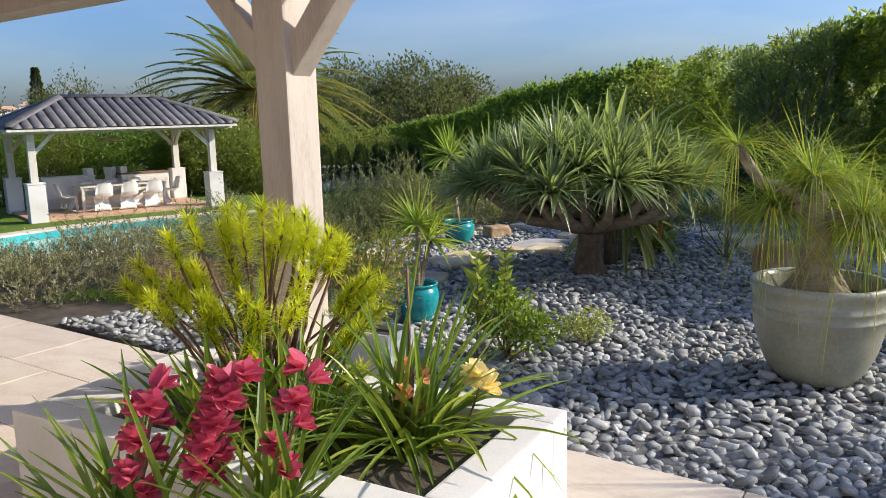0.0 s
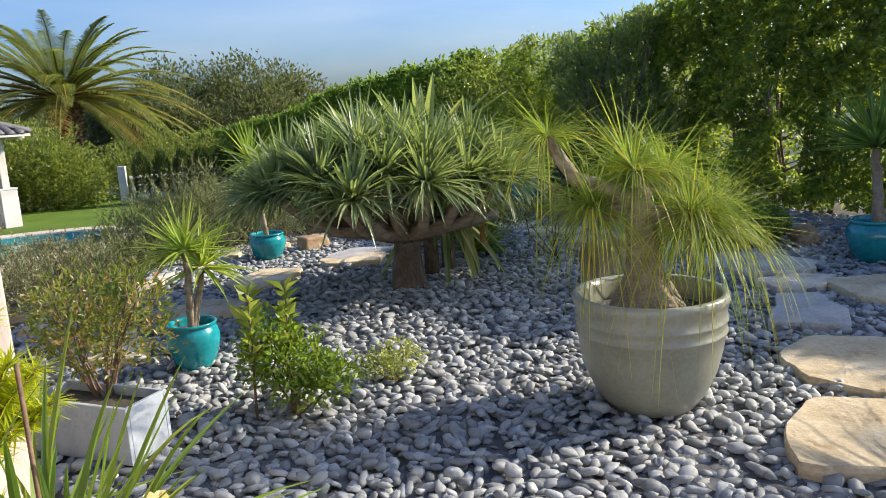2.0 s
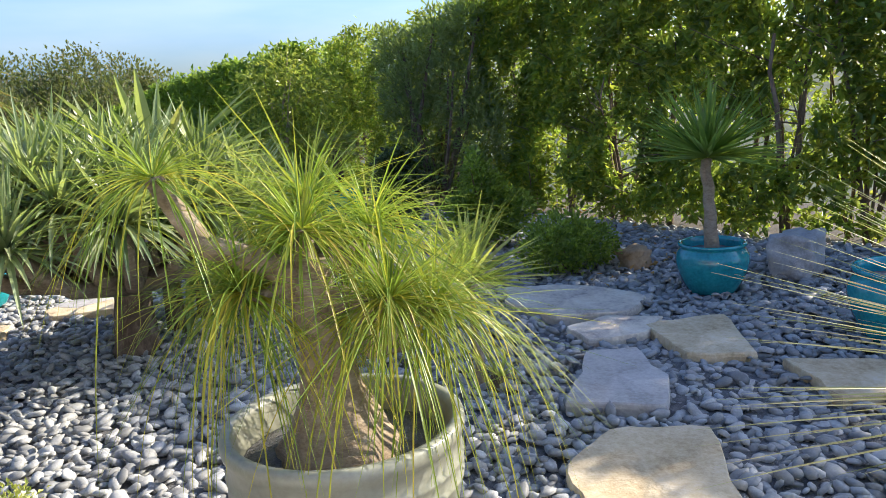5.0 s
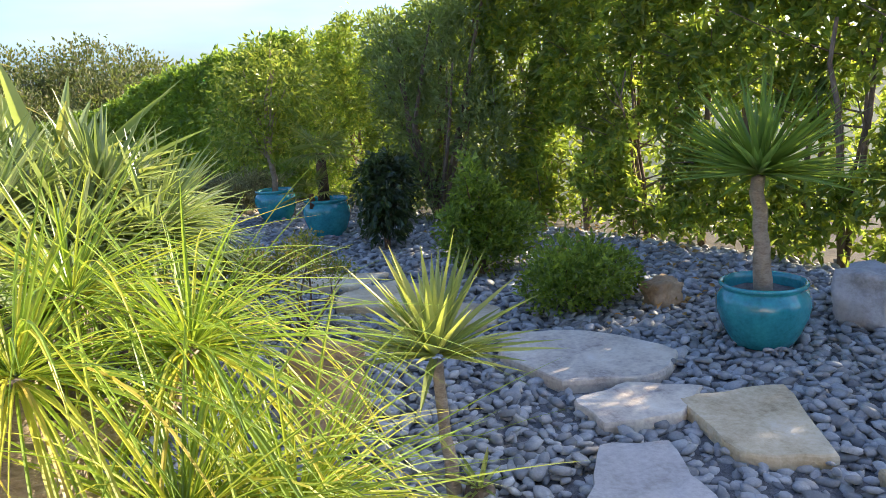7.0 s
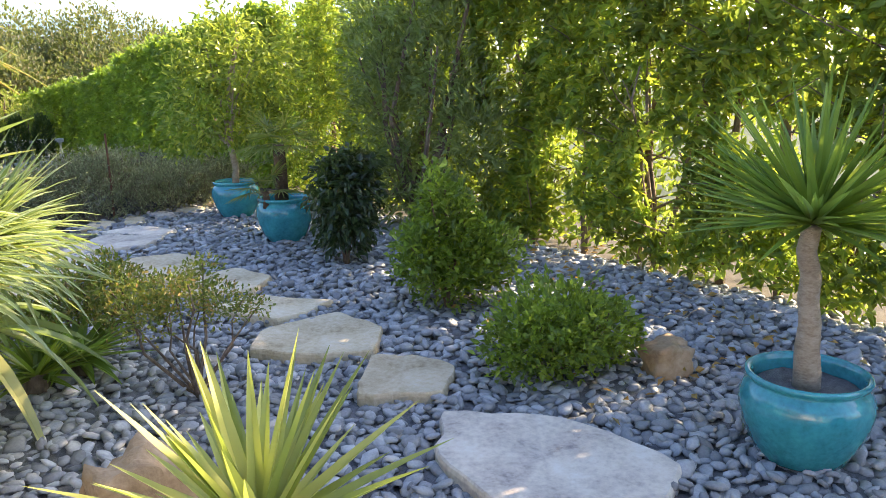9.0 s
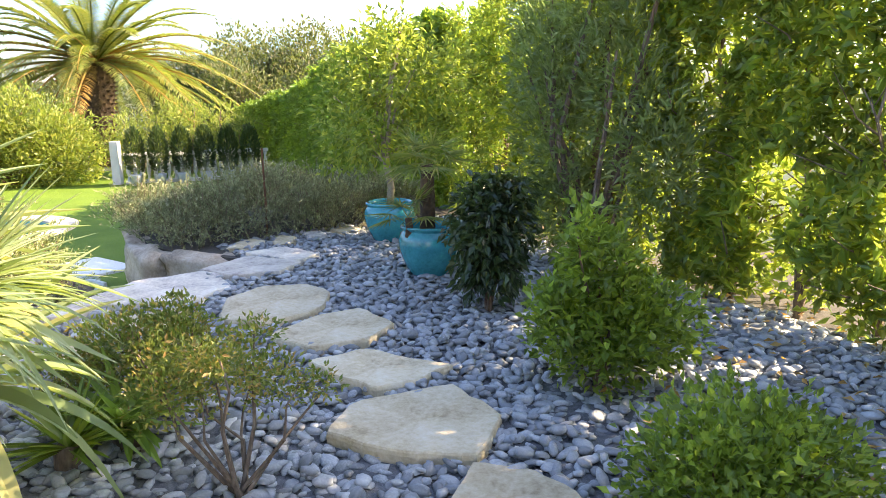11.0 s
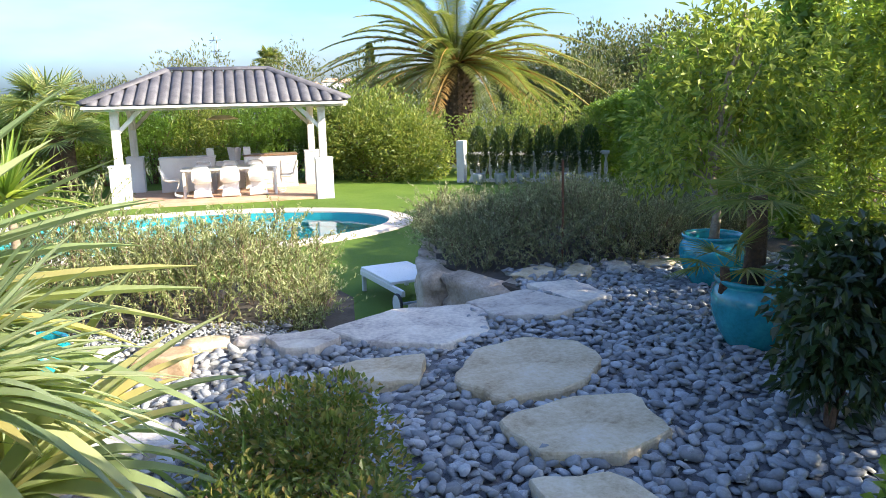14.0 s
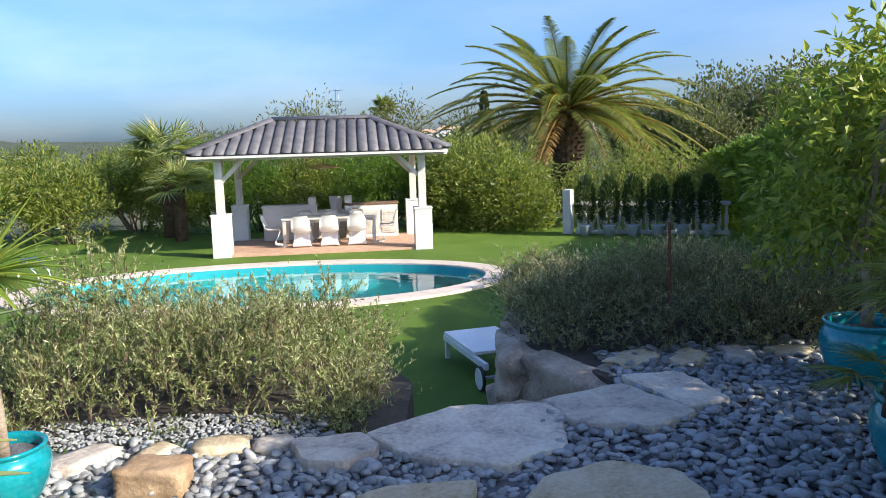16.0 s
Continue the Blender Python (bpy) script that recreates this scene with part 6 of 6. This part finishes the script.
# ---- pebbles, the last and most ----
def pebble_mesh(k, rng):
    """A rounded, slightly lopsided pebble about 1 long, as vertices and quads."""
    rows, cols = 4, 7
    v = [(0, 0, -0.5)]
    for i in range(1, rows):
        t = math.pi * i / rows
        for j in range(cols):
            a = 2 * math.pi * j / cols
            q = Vector((math.sin(t) * math.cos(a), math.sin(t) * math.sin(a), -math.cos(t)))
            s = 1 + 0.3 * noise.noise(q * 1.2 + Vector((k * 3.7, 0, 0))) + 0.14 * noise.noise(q * 2.6 + Vector((0, k * 5.1, 0)))
            w = Vector((q.x * 0.5 * s, q.y * (0.27 + 0.05 * (k % 3)) * s, q.z * (0.155 + 0.02 * (k % 4)) * s))
            v.append(tuple(w))
    v[0] = (0, 0, -0.165)
    v.append((0, 0, 0.165))
    f = []
    for i in range(rows - 2):
        for j in range(cols):
            f.append((1 + i * cols + j, 1 + i * cols + (j + 1) % cols, 1 + (i + 1) * cols + (j + 1) % cols, 1 + (i + 1) * cols + j))
    last = 1 + (rows - 1) * cols
    f += [(last, 1 + (rows - 2) * cols + j, 1 + (rows - 2) * cols + (j + 1) % cols) for j in range(cols)]
    return np.array(v), f


FINE = [(0.95, 10.62), (0.2, 10.2), (-0.4, 9.65), (-1.0, 8.9), (-1.25, 9.1), (-0.6, 10.05), (0.1, 10.6), (0.8, 10.95)]


def fine_gravel():
    """Small dark gravel between the edging stones and the rosemary."""
    rng = np.random.default_rng(19)
    x, y = rng.uniform(-1.3, 1.0, 9000), rng.uniform(8.8, 11.0, 9000)
    keep = inside(x, y, FINE)
    x, y = x[keep], y[keep]
    v0, f0 = pebble_mesh(2, rng)
    vs, fs = [], []
    for k in range(len(x)):
        m = np.array(Euler((rng.normal(0, 0.4), rng.normal(0, 0.4), rng.uniform(0, 6.28))).to_matrix()) * rng.uniform(0.022, 0.04)
        vs.append(v0 @ m.T + (x[k], y[k], -0.03 + rng.uniform(-0.008, 0.01)))
        fs += [tuple(i + k * len(v0) for i in q) for q in f0]
    ob = raw("fine_gravel", np.concatenate(vs), fs, "pebble", smooth=True)
    tagged(ob, "fine dark gravel along the bed's stone edging", "gravel", kind="stuff")


fine_gravel()


def pebbles():
    rng = np.random.default_rng(3)
    poly = np.array(PEBBLES)
    lo, hi = poly.min(0), poly.max(0)
    step = 0.058
    gx, gy = np.meshgrid(np.arange(lo[0], hi[0], step), np.arange(lo[1], hi[1], step))
    x, y = gx.ravel() + rng.normal(0, step * 0.3, gx.size), gy.ravel() + rng.normal(0, step * 0.3, gx.size)
    keep = inside(x, y, PEBBLES)
    keep &= ~inside(x, y, FINE)
    for s in STONES:
        c = np.mean(np.array(s), 0)
        keep &= ~inside(x, y, [tuple(c + (np.array(q) - c) * 0.92) for q in s])
    far = (x > 6.3) & (y < 5.0)
    keep &= ~(far & (rng.uniform(0, 1, len(x)) < 0.65))
    x, y = x[keep], y[keep]
    n = len(x)
    # an upper, looser scatter
    m = n // 4
    pick = rng.choice(n, m, replace=False)
    x, y = np.concatenate([x, x[pick] + rng.normal(0, 0.03, m)]), np.concatenate([y, y[pick] + rng.normal(0, 0.03, m)])
    roll = np.array([noise.noise((a * 1.1, b * 1.1, 7)) for a, b in zip(x, y)]) * 0.02
    z = -0.045 + roll + rng.normal(0, 0.006, n + m) + np.concatenate([np.zeros(n), np.full(m, 0.026)])
    n += m
    size = np.clip(rng.normal(0.084, 0.018, n), 0.045, 0.135)
    turn, tip, tip2 = rng.uniform(0, 2 * math.pi, n), rng.normal(0, 0.34, n), rng.normal(0, 0.3, n)
    shape = rng.integers(0, 10, n)
    near = np.where((x > 2.7) & (x < 3.6) & (y > 8.0) & (y < 10.3))[0][:300]
    single = np.zeros(n, bool)
    single[near] = True
    base = [pebble_mesh(k, rng) for k in range(10)]
    faces0 = base[0][1]
    ct, st, ca, sa, cb, sb = np.cos(turn), np.sin(turn), np.cos(tip), np.sin(tip), np.cos(tip2), np.sin(tip2)
    bed = thing("pebble_bed", pose(0, 0, 0), "bed of smooth rounded blue-grey pebbles", "pebbles", kind="structure")
    vs, nv = [], len(base[0][0])
    for k in range(10):
        idx = np.where((shape == k) & ~single)[0]
        b = base[k][0][None] * size[idx][:, None, None]
        X, Y, Z = b[..., 0], b[..., 1], b[..., 2]
        i = idx[:, None][:, 0]
        Y, Z = Y * ca[i][:, None] - Z * sa[i][:, None], Y * sa[i][:, None] + Z * ca[i][:, None]
        X, Z = X * cb[i][:, None] + Z * sb[i][:, None], -X * sb[i][:, None] + Z * cb[i][:, None]
        X, Y = X * ct[i][:, None] - Y * st[i][:, None], X * st[i][:, None] + Y * ct[i][:, None]
        vs.append(np.stack([X + x[i][:, None], Y + y[i][:, None], Z + z[i][:, None]], 2).reshape(-1, 3))
    v = np.concatenate(vs)
    cnt = len(v) // nv
    tri = np.array([q for q in faces0 if len(q) == 3])
    quad = np.array([q for q in faces0 if len(q) == 4])
    off = np.arange(cnt)[:, None, None] * nv
    faces = (tri[None] + off).reshape(-1, 3).tolist() + (quad[None] + off).reshape(-1, 4).tolist()
    rest = raw("pebbles", v, faces, "pebble", bed, "smooth blue-grey pebbles", True)
    rest["kind"] = "stuff"
    meshes = []
    for k in range(10):
        me = bpy.data.meshes.new("pebble")
        me.from_pydata(base[k][0].tolist(), [], base[k][1])
        me.polygons.foreach_set("use_smooth", [True] * len(me.polygons))
        me.materials.append(MATS["pebble_single"])
        meshes.append(me)
    for i in near:
        o = new("pebble", meshes[shape[i]])
        o.parent = bed
        o.matrix_basis = Matrix.LocRotScale((x[i], y[i], z[i]), Euler((tip[i], tip2[i], turn[i])), (size[i],) * 3)


pebbles()
